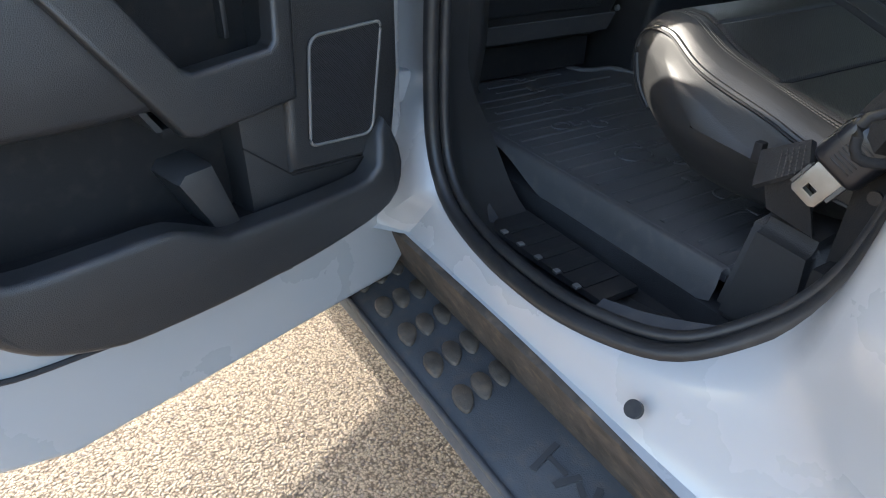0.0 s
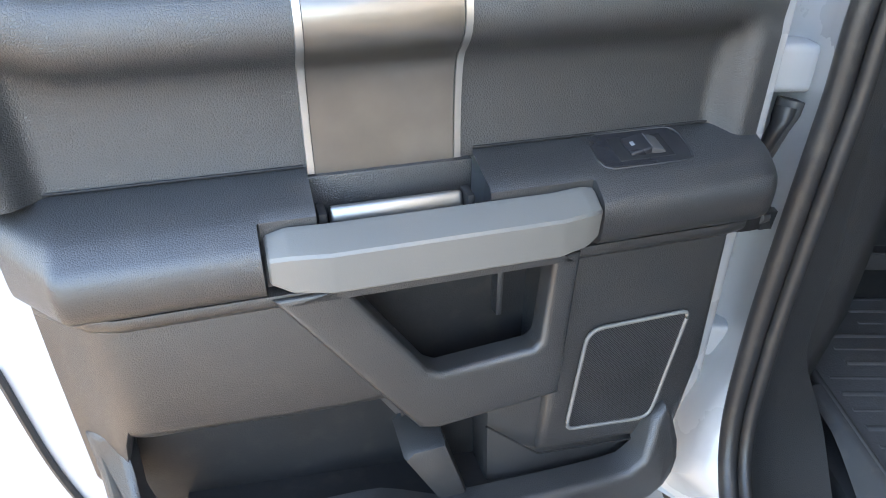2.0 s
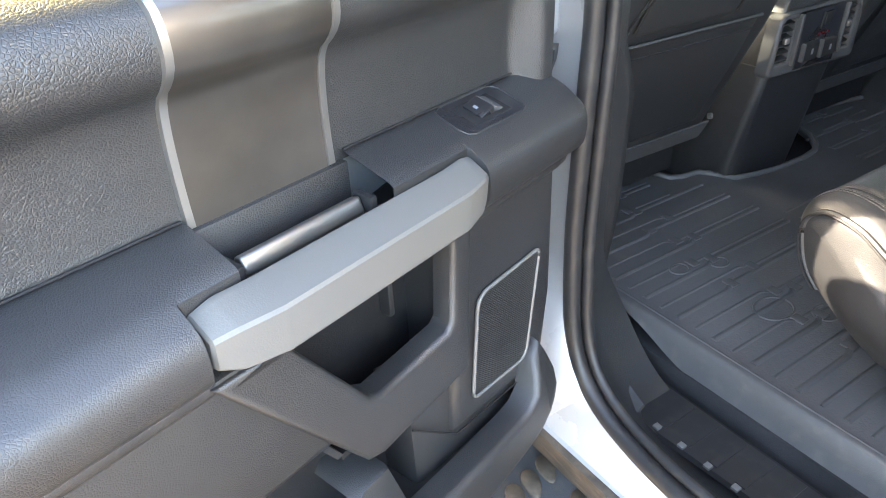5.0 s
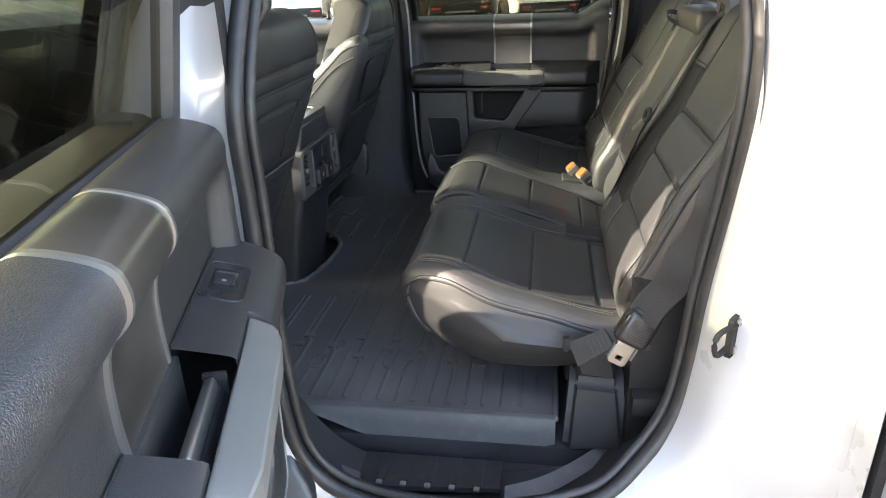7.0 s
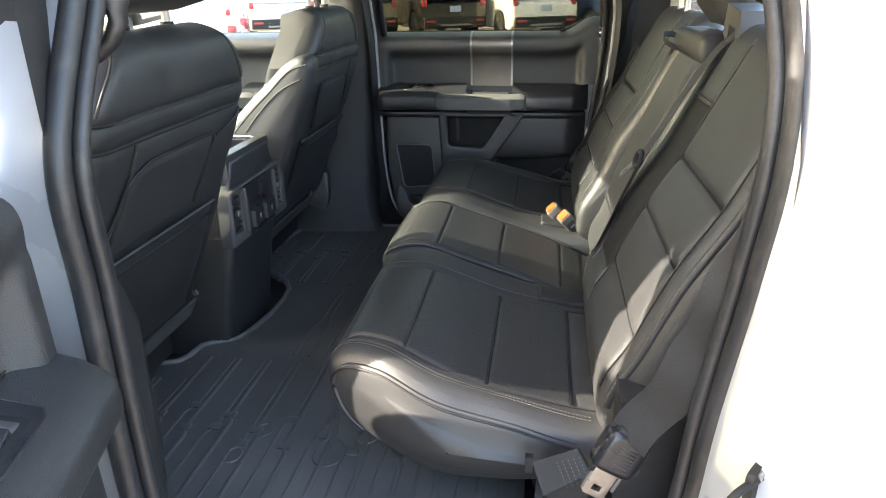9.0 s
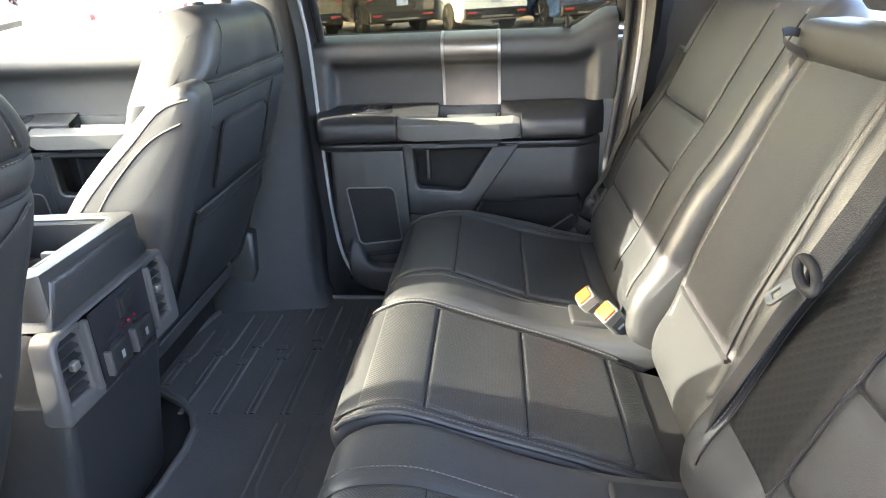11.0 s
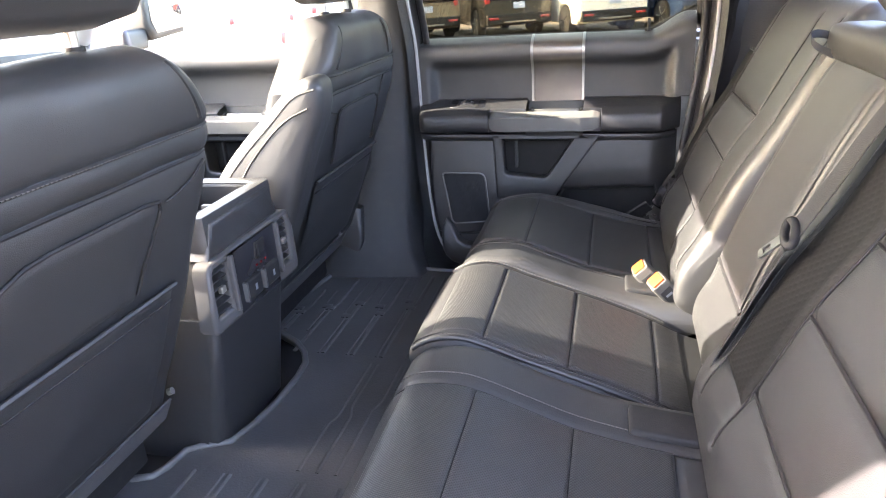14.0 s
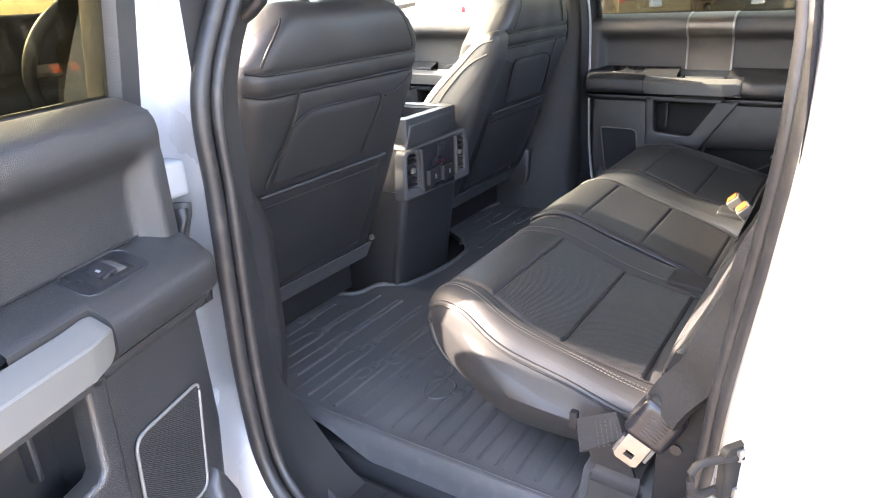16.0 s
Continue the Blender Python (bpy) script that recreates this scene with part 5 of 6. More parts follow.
# ---------------------------------------------------------------- floor mats
mat_ob = thing("rear_floor_mat", (0.5, 1.0, 0.78), "black rubber rear floor mat with raised ribs", "floor mat")
edge = [(0.962, 0.316), (0.962, 1.72), (0.345, 1.74), (0.18, 1.72), (0.13, 1.67), (0.10, 1.5), (0.10, 1.33), (0.145, 1.30), (0.20, 1.268), (0.240, 1.225), (0.264, 1.18), (0.272, 1.12), (0.270, 1.02), (0.258, 0.945), (0.240, 0.885),
        (0.195, 0.865), (0.166, 0.845), (0.159, 0.795), (0.146, 0.768), (0.115, 0.756), (0.075, 0.764), (0.035, 0.780), (0.004, 0.782), (-0.01, 0.62), (-0.015, 0.50), (0.160, 0.43), (0.172, 0.40), (0.205, 0.36), (0.295, 0.322)]
part("sheet", slab(edge, 0.776, 0.793, axis="z", bevel=0.005), MATRUB, mat_ob)
part("rim", tube([(x, y, 0.795) for x, y in edge], 0.0075, 10, closed=True), MATRUB, mat_ob)
for k in range(24):
    x = 0.075 + 0.037 * k
    for side in (0, 1):
        a, b = 0.345, 0.80
        if x < 0.20:
            a, b = (0.47 if x > 0.1 else 0.52), 0.70
        elif x < 0.32:
            a, b = 0.39, 0.80
        mid_y = a + (b - a) * (0.30 + 0.18 * (k % 3) / 2)
        bend_x = 0.013 if k % 2 else -0.011
        pts = [(x, a, 0.7930), (x, mid_y, 0.7930), (x + bend_x, mid_y + 0.025, 0.7930), (x + bend_x, b, 0.7930)]
        if side:
            pts = [(p[0], 2.03 - p[1], p[2]) for p in pts]
        part("rib", tube(pts, 0.0036 if k % 2 else 0.0060, 6, flat=0.45), MATRUB, mat_ob)
        part("rib_pad", box(x + bend_x - 0.012, x + bend_x + 0.012, pts[2][1] - 0.010, pts[2][1] + 0.010, 0.788, 0.7958, 0.002), MATRUB, mat_ob)
for k in range(9, 22):
    x = 0.075 + 0.037 * k
    shift = 0.010 if k % 2 else -0.010
    pts = [(x, 0.83, 0.7930), (x, 0.97 + 0.03 * (k % 3), 0.7930), (x + shift, 1.0 + 0.03 * (k % 3), 0.7930), (x + shift, 1.20, 0.7930)]
    part("rib", tube(pts, 0.0045, 6, flat=0.45), MATRUB, mat_ob)
for cx, cy, s in ((0.60, 0.50, 0.03), (0.66, 0.56, 0.02), (0.45, 0.55, 0.016), (0.42, 0.47, 0.016), (0.80, 0.52, 0.02)):
    part("emboss", tube([(cx + s * math.cos(2 * math.pi * k / 20), cy + 1.3 * s * math.sin(2 * math.pi * k / 20), 0.7928) for k in range(20)], 0.0028, 6, closed=True), MATRUB, mat_ob)
flap = bmesh.new()
rows = []
for k in range(21):
    x = 0.36 + 0.602 * k / 20
    drop = 0.006 + 0.052 * smoothstep(0.43, 0.61, x) - 0.012 * smoothstep(0.93, 0.962, x)
    rows.append([(x, 0.320, 0.801), (x, 0.308, 0.802), (x, 0.302, 0.798), (x, 0.299, 0.797 - 0.5 * drop), (x, 0.291, 0.799 - drop), (x, 0.296, 0.797 - drop)])
part("side_flap", grid(rows), FLAP, mat_ob, "grey rubber side flap", smooth=60)

# ---------------------------------------------------------------- front seats
FB = Profile([(0.295, 1.50), (0.265, 1.40), (0.175, 1.2), (0.08, 1.0), (0.05, 0.90), (0.10, 0.875), (0.17, 0.905), (0.215, 1.0), (0.262, 1.10), (0.300, 1.20), (0.340, 1.30), (0.372, 1.385), (0.392, 1.45), (0.398, 1.51),
              (0.384, 1.540), (0.342, 1.556), (0.288, 1.545)][::-1], 230)
FS_TAPER = (1.36, 1.56, 0.568, 0.36)


def front_seat(mirrored, label):
    FLIP[0] = mirrored
    fs = thing("bucket_seat", (0.0, 0.57, 0.76), label, "car seat", "front seats")
    prof = FB
    wa, wb = (0.245, 0.845) if mirrored else (0.304, 0.82)
    turn_r = 0.085 if mirrored else 0.052
    shape = FS_TAPER if mirrored else (1.43, 1.60, 0.575, 0.42)
    def warp(p):
        return bend(p, wa, wb, taper=shape)
    bk = part("backrest", pillow(prof, wa, wb, turn_r, ny=40, r1=0.045,
                                 seams=[(0.387, 1.437, 0.29, 0.85, 0.005), (0.377, 1.401, 0.29, 0.85, 0.005)], puff=0.012, taper=shape), LEATHER, fs, "black leather backrest", smooth=60)

    def span(z0, z1):
        ia = min(range(len(prof.p)), key=lambda i: abs(prof.p[i][1] - z0) + (1 if prof.p[i][0] < 0.148 + 0.45 * (prof.p[i][1] - 1.0) else 0))
        ib = min(range(len(prof.p)), key=lambda i: abs(prof.p[i][1] - z1) + (1 if prof.p[i][0] < 0.148 + 0.45 * (prof.p[i][1] - 1.0) else 0))
        return min(ia, ib), max(ia, ib)
    lo, hi = span(1.212, 0.975)
    part("map_pocket", patch(prof, lo, hi, 0.352, 0.735, 0.011, 12), SOFT, bk, "smooth black seat-back pocket")
    top = lo if prof.p[lo][1] > prof.p[hi][1] else hi
    part("pocket_hem", tube([prof.at(top, y, 0.011) for y in (0.350, 0.45, 0.6, 0.68, 0.738)], 0.004, 6), LEATHER, bk)
    hem = span(1.188, 1.188)[0]
    part("pocket_seam", tube([prof.at(hem, y, 0.0105) for y in (0.354, 0.5, 0.65, 0.733)], 0.0016, 6), DARK, bk, "dark sewn seam")
    lo, hi = span(1.360, 1.225)
    def trapeze(p):
        k = smoothstep(1.225, 1.372, p.z)
        a = 0.392 + 0.03 * k + 0.055 * smoothstep(1.325, 1.372, p.z) ** 2
        b = 0.650 + 0.030 * k - 0.02 * smoothstep(1.345, 1.372, p.z) ** 2
        return Vector((p.x, a + (b - a) * p.y, p.z))
    part("upper_panel", patch(prof, lo, hi, 0.0, 1.0, 0.007, 16, trapeze), LEATHER, bk, "raised leather panel")
    up = lo if prof.p[lo][1] > prof.p[hi][1] else hi
    dn = hi if up == lo else lo
    rows = list(range(min(up, dn), max(up, dn) + 1, 2))
    rows = rows if prof.p[rows[0]][1] < prof.p[rows[-1]][1] else rows[::-1]
    outline = [trapeze(prof.at(i, -0.02, 0.0045)) for i in rows] + [trapeze(prof.at(up, f, 0.0045)) + Vector((0, 0, 0.003)) for f in (0.15, 0.35, 0.6, 0.85)] + [trapeze(prof.at(i, 1.02, 0.0045)) for i in rows[::-1]]
    part("seam_line", tube(outline, 0.0026, 6), DARK, bk, "dark sewn seam")
    for run in (((1.398, 0.418), (1.36, 0.415), (1.31, 0.40), (1.25, 0.372), (1.225, 0.366)), ((1.395, 0.775), (1.375, 0.755), (1.362, 0.725), (1.355, 0.695))):
        line = smooth_line([prof.at(span(z, z)[0], y, 0.0035) for z, y in run], 18)
        part("seam_line", tube(line, 0.0018, 6), DARK, bk, "dark sewn seam")
        part("stitching", stitches([p + Vector((0.0012, 0.004, 0)) for p in line], 0.007, 0.0007), THREAD, bk)
    for x, z in ((0.387, 1.437), (0.377, 1.401)):
        part("seam_line", seam_across(prof, x, z, wa + 0.008, wb - 0.008, -0.0022, warp, 0.0028, (wa, wb, turn_r)), DARK, bk, "dark sewn seam")
    k1 = span(1.441, 1.441)[0]
    part("stitching", stitches([warp(prof.at(k1, y, 0.0005)) for y in (0.36, 0.5, 0.65, 0.77)]), THREAD, bk)
    for y in (0.372 if mirrored else 0.330, 0.765):
        gap = min(1.0, (y - wa) / turn_r)
        sunk = turn_r * (1 - math.sqrt(1 - (1 - gap) ** 2))
        lo, hi = span(1.440, 1.545)
        pts = [warp(prof.at(i, y, 0.001 - sunk)) for i in range(lo, hi, 2)]
        part("stitching", stitches(pts, 0.007, 0.0011), THREAD, bk, "pale side stitching")
        part("side_seam", tube([p + Vector((0.0, -0.004 if y < 0.5 else 0.004, 0)) for p in pts], 0.0024, 6), DARK, bk)
    part("lower_flap", ribbon([prof.at(prof.nearest(0.185, 0.93), y, 0.004) for y in (0.36, 0.5, 0.65, 0.8)], (0.45, 0, 0.9), 0.05, 0.004), FLAP, fs, "grey fabric skirt under the backrest")
    cp = Profile([(0.12, 0.92), (0.0, 0.88), (-0.3, 0.88), (-0.42, 0.93), (-0.44, 1.02), (-0.38, 1.06), (-0.2, 1.05), (0.0, 1.03), (0.1, 1.03)], 60)
    part("seat_cushion", pillow(cp, 0.30, 0.84, 0.06, ny=16), LEATHER, fs, "black leather cushion")
    hp = Profile([(0.395, 1.592), (0.42, 1.645), (0.405, 1.75), (0.345, 1.795), (0.27, 1.76), (0.26, 1.645), (0.29, 1.584), (0.34, 1.578)][::-1], 60)
    hr = part("headrest", pillow(hp, 0.425, 0.715, 0.05, ny=16), LEATHER, fs, "black leather headrest")
    for y in (0.505, 0.635):
        part("headrest_post", tube([(0.335, y, 1.53), (0.335, y, 1.64)], 0.007, 8), CHROME, hr, "bright headrest post")
        part("post_collar", tube([(0.335, y, 1.550), (0.335, y, 1.561)], 0.012, 12), DARK, hr)
    for y in (0.36, 0.78):
        part("seat_rail", box(-0.35, 0.03, y - 0.018, y + 0.018, 0.77, 0.815, 0.006), DARK, fs)
        part("rail_bolt", tube([(0.19, y + 0.03, 0.955), (0.198, y + 0.032, 0.958)], 0.007, 8), CHROME, fs)
    part("side_shield", slab([(-0.30, 0.80), (0.20, 0.80), (0.235, 0.90), (0.235, 1.0), (0.16, 1.03), (0.05, 0.96), (-0.30, 0.93)], 0.268, 0.315, bevel=0.012, seg=3), SOFT, fs, "black plastic side shield")
    side = [(0.05, 0.88), (0.03, 1.0), (0.11, 1.14), (0.19, 1.19), (0.28, 1.16), (0.25, 1.08), (0.20, 0.95), (0.12, 0.88)]
    part("side_bolster", pillow(Profile(side, 60), 0.278, 0.40, 0.03, ny=8), LEATHER, fs, "leather side bolster")
    if mirrored:
        wing = [(0.06, 0.88), (0.03, 1.0), (0.075, 1.15), (0.15, 1.262), (0.21, 1.325), (0.27, 1.378), (0.325, 1.428), (0.375, 1.452), (0.40, 1.435), (0.393, 1.38), (0.366, 1.32), (0.338, 1.25), (0.31, 1.18), (0.245, 1.03), (0.19, 0.92), (0.12, 0.875)]
        sb = part("side_bolster", pillow(Profile(wing, 110), 0.765, 0.858, 0.03, ny=10, r1=0.026, puff=0.004), LEATHER, fs, "stitched leather bolster", smooth=60)
        for run, dy in (([(0.392, 1.43), (0.345, 1.415), (0.29, 1.365), (0.232, 1.312), (0.172, 1.248), (0.098, 1.14), (0.06, 1.02)], -0.0005), ([(0.375, 1.395), (0.325, 1.372), (0.275, 1.33), (0.215, 1.262), (0.145, 1.15), (0.11, 1.05)], 0.0022)):
            line = smooth_line([(x, 0.858 + dy, z) for x, z in run], 30)
            part("seam_line", tube(line, 0.0022, 6), DARK, sb, "dark sewn seam")
    part("pedestal", box(-0.25, 0.12, 0.34, 0.80, 0.80, 0.89, 0.01), DARK, fs)
    FLIP[0] = False
    return fs


front_belt = thing("front_seat_belt", (0.49, 0.25, 1.55), "dark front seat belt guide on the pillar", "seat belt", "seat belts")
part("guide", tube(smooth_line([(0.50, 0.245, 1.78), (0.497, 0.255, 1.63), (0.493, 0.258, 1.572), (0.46, 0.250, 1.54), (0.43, 0.24, 1.524), (0.36, 0.20, 1.46), (0.30, 0.18, 1.36)], 24), 0.015, 16, flat=0.6), SOFT, front_belt, "smooth dark belt guide")
front_seat(False, "black leather driver's seat seen from behind")
front_seat(True, "black leather passenger seat seen from behind")

# ---------------------------------------------------------------- centre console
SHIFT[0] = 0.027
con = thing("centre_console", (0.0, 1.0, 0.76), "dark plastic centre console with rear vents and cup holder", "console")
sec = [(0.862, 0.76), (0.868, 1.04), (0.875, 1.19), (0.905, 1.235), (1.095, 1.235), (1.125, 1.19), (1.132, 1.04), (1.138, 0.76)]
rows = []
for x, lowx in ((-0.75, 0), (-0.3, 0), (0.0, 0), (0.04, 0), (0.09, 0), (0.2, 0), (0.245, 0)):
    rows.append([(x - max(0, (1.06 - z)) * 0.22 * smoothstep(0.0, 0.24, x), y, z - 0.04 * smoothstep(0.0, -0.3, x) - 0.042 * smoothstep(0.03, 0.09, x) if z > 1.2 else z) for y, z in sec])
bm = grid(rows)
bmesh.ops.holes_fill(bm, edges=[e for e in bm.edges if e.is_boundary])
bmesh.ops.recalc_face_normals(bm, faces=bm.faces)
es = [e for e in bm.edges if len(e.link_faces) == 2 and e.calc_face_angle(0) > 0.3]
bmesh.ops.bevel(bm, geom=es, offset=0.010, segments=3, affect="EDGES")
part("body", bm, SOFT, con, "black console body")
lower = slab([(0.868, 0.752), (1.132, 0.752), (1.135, 1.07), (0.865, 1.07)], 0.02, 0.246, axis="x", bevel=0.022, seg=3)
for v in lower.verts:
    v.co.x -= 0.16 * max(0.0, 1.06 - v.co.z)
part("lower_panel", lower, SOFT, con, "black lower console panel")
plate = [(0.838, 1.068), (0.845, 1.058), (1.155, 1.048), (1.165, 1.058), (1.160, 1.178), (1.150, 1.19), (0.858, 1.185), (0.848, 1.175)]
face = part("vent_face", slab(plate, 0.235, 0.268, axis="x", bevel=0.008, seg=3, holes=[[(0.856, 1.085), (0.903, 1.083), (0.906, 1.170), (0.900, 1.177), (0.868, 1.176), (0.858, 1.166)], [(1.092, 1.080), (1.136, 1.079), (1.139, 1.168), (1.132, 1.178), (1.092, 1.177)]]), BEZEL, con, "dark grey vent surround")
part("face_top", slab([(0.872, 1.185), (0.895, 1.248), (1.105, 1.250), (1.130, 1.188)], 0.20, 0.256, axis="x", bevel=0.010, seg=3), SOFT, con)
part("centre_panel", slab([(0.924, 1.062), (1.074, 1.058), (1.076, 1.184), (0.926, 1.182)], 0.262, 0.2705, axis="x", bevel=0.003), BEZEL_DARK, face, "satin black socket panel")
for y0, y1 in ((0.856, 0.906), (1.090, 1.140)):
    vent = part("air_vent", box(0.238, 0.242, y0, y1, 1.077, 1.178, 0), DARK, face)
    inner = y1 + 0.006 if y0 < 1 else y0 - 0.006
    part("vent_frame", box(0.262, 0.276, inner - 0.0045, inner + 0.0045, 1.074, 1.182, 0.003, 3), BEZEL, face, "raised grey vent edge")
    for k in range(6):
        z = 1.092 + 0.0150 * k
        part("vent_slat", turned(box(-0.009, 0.009, y0 + 0.002, y1 - 0.002, -0.0020, 0.0020, 0.0010), Matrix.Translation((0.254, 0, z)) @ Euler((0, 0.35, 0)).to_matrix().to_4x4()), SLATS, face)
    part("vent_tab", box(0.260, 0.270, (y0 + y1) / 2 - 0.007, (y0 + y1) / 2 + 0.007, 1.124, 1.137, 0.003, 3), CHROME, face, "small bright vent tab")
for y0, y1, z0, z1 in ((0.938, 0.993, 1.076, 1.118), (1.006, 1.064, 1.074, 1.116)):
    sk = part("socket_flap", box(0.266, 0.279, y0, y1, z0, z1, 0.006, 3), DARK, face, "black socket flap")
    part("flap_edge", box(0.268, 0.2800, y0 - 0.003, y0 + 0.002, z0 + 0.002, z1 - 0.001, 0.0015), BEZEL, sk)
    part("socket_mark", box(0.2792, 0.2799, (y0 + y1) / 2 - 0.002, (y0 + y1) / 2 + 0.005, (z0 + z1) / 2 - 0.006, (z0 + z1) / 2 + 0.006, 0), MARK, sk)
usb = part("usb_panel", slab([(0.990, 1.142), (1.004, 1.142), (1.004, 1.148), (1.026, 1.148), (1.028, 1.174), (0.994, 1.174)], 0.266, 0.2745, axis="x", bevel=0.003), DARK, face, "black port cover")
part("usb_port", box(0.2746, 0.2752, 0.997, 1.002, 1.147, 1.168, 0.0), SLATS, usb)
for y in (0.993, 1.010, 1.027):
    part("indicator", box(0.2705, 0.2715, y - 0.003, y + 0.003, 1.127, 1.131, 0.0), TAIL, usb)
cup = [(0.075, 0.885), (0.24, 0.872), (0.252, 0.882), (0.252, 1.118), (0.24, 1.128), (0.075, 1.115), (0.065, 1.105), (0.065, 0.895)]
bowl = [(0.09, 0.905), (0.215, 0.897), (0.228, 0.91), (0.228, 1.09), (0.215, 1.103), (0.09, 1.095), (0.08, 1.085), (0.08, 0.915)]
cups = part("cup_holder", slab(cup, 1.20, 1.262, axis="z", bevel=0.005, holes=[bowl]), SOFT, con, "dark rear cup holder tray")
part("cup_rim", tube([(x, y, 1.259) for x, y in bowl], 0.0030, 8, closed=True), SILVER, cups, "silver tray rim")
# added dark ring: paints the shade of a deeper bowl onto its walls
shade_inner = [(x * 0.985 + 0.0022, 1.0 + (y - 1.0) * 0.985) for x, y in bowl]
part("cup_shade_ring", slab([(x * 0.999, 1.0 + (y - 1.0) * 0.998) for x, y in bowl], 1.197, 1.250, axis="z", bevel=0.0, holes=[shade_inner]), DARK, cups, "dark ring standing in for shade inside the cup holder")
part("cup_divider", box(0.085, 0.135, 0.992, 1.004, 1.205, 1.246, 0.004), BEZEL_DARK, cups)
part("cup_divider", box(0.175, 0.222, 0.992, 1.004, 1.205, 1.246, 0.004), BEZEL_DARK, cups)
for y in (0.948, 1.048):
    ring = [(0.155 + 0.046 * math.cos(math.pi * k / 12), y + 0.040 * math.sin(math.pi * k / 12)) for k in range(24)]
    # flat dark disc, its colour standing in for the well's shaded depth
    well = part("cup_well", slab(ring, 1.196, 1.204, axis="z", bevel=0.0), DARK, cups, "flat dark disc standing in for a shaded cup well")
    part("well_ring", tube([(x, y2, 1.205) for x, y2 in ring], 0.0035, 6, closed=True), BEZEL, well)
part("armrest_lid", pillow(Profile([(-0.40, 1.235), (-0.41, 1.27), (-0.35, 1.30), (-0.1, 1.305), (0.04, 1.295), (0.065, 1.265), (0.055, 1.235)][::1], 50), 0.87, 1.13, 0.03, ny=12), LEATHER, con, "padded black lid")

SHIFT[0] = 0.0
# ---------------------------------------------------------------- dash and wheel
dash = thing("dashboard", (-0.8, 1.0, 1.2), "black dashboard with dark screen", "dashboard")
rows = []
for k in range(13):
    y = 0.14 + 1.72 * k / 12
    b = 0.03 * math.sin(math.pi * k / 12)
    rows.append([(-0.92, y, 1.50 + b), (-0.74, y, 1.51 + b), (-0.64, y, 1.47 + b), (-0.62, y, 1.36), (-0.65, y, 1.12), (-0.72, y, 1.0), (-0.78, y, 0.9)])
part("top_pad", grid(rows), SOFT, dash)
part("screen", box(-0.625, -0.61, 0.90, 1.14, 1.29, 1.45, 0.004), TRIM, dash)
part("cluster_hood", box(-0.74, -0.60, 0.38, 0.76, 1.40, 1.55, 0.03, 4), DARK, dash)
for y0 in (0.80, 1.13, 1.68):
    part("dash_vent", box(-0.63, -0.612, y0, y0 + 0.07, 1.30, 1.41, 0.006), BEZEL, dash)
wheel = thing("steering_wheel", (-0.45, 0.57, 1.40), "black leather steering wheel with grey spokes", "steering wheel")
wm = Matrix.Translation((-0.47, 0.57, 1.42)) @ Euler((0, radians(-68), 0)).to_matrix().to_4x4()
part("rim", turned(tube([(0.188 * math.cos(2 * math.pi * k / 40), 0.188 * math.sin(2 * math.pi * k / 40), 0) for k in range(40)], 0.016, 10, closed=True), wm), LEATHER, wheel)
part("hub", turned(box(-0.06, 0.06, -0.075, 0.075, -0.03, 0.012, 0.02, 4), wm), SOFT, wheel)
part("badge", turned(box(-0.02, 0.02, -0.035, 0.035, 0.012, 0.016, 0.003), wm), SILVER, wheel)
for a in (90, -90, 180):
    c, s = math.cos(radians(a)), math.sin(radians(a))
    part("spoke", turned(tube([(0.05 * c, 0.05 * s, -0.008), (0.18 * c, 0.18 * s, 0)], 0.016, 8, flat=0.5), wm), GREYP, wheel)
part("column", tube([(-0.48, 0.57, 1.385), (-0.70, 0.57, 1.28)], 0.05, 12), DARK, wheel)

# ---------------------------------------------------------------- parked cars
def lathe(sections, n=28):
    rows = []
    for r, a in sections:
        rows.append([(r * math.cos(2 * math.pi * k / n), a, r * math.sin(2 * math.pi * k / n)) for k in range(n)])
    bm = grid(rows, closed_v=True)
    bmesh.ops.holes_fill(bm, edges=[e for e in bm.edges if e.is_boundary])
    bmesh.ops.recalc_face_normals(bm, faces=bm.faces)
    return bm


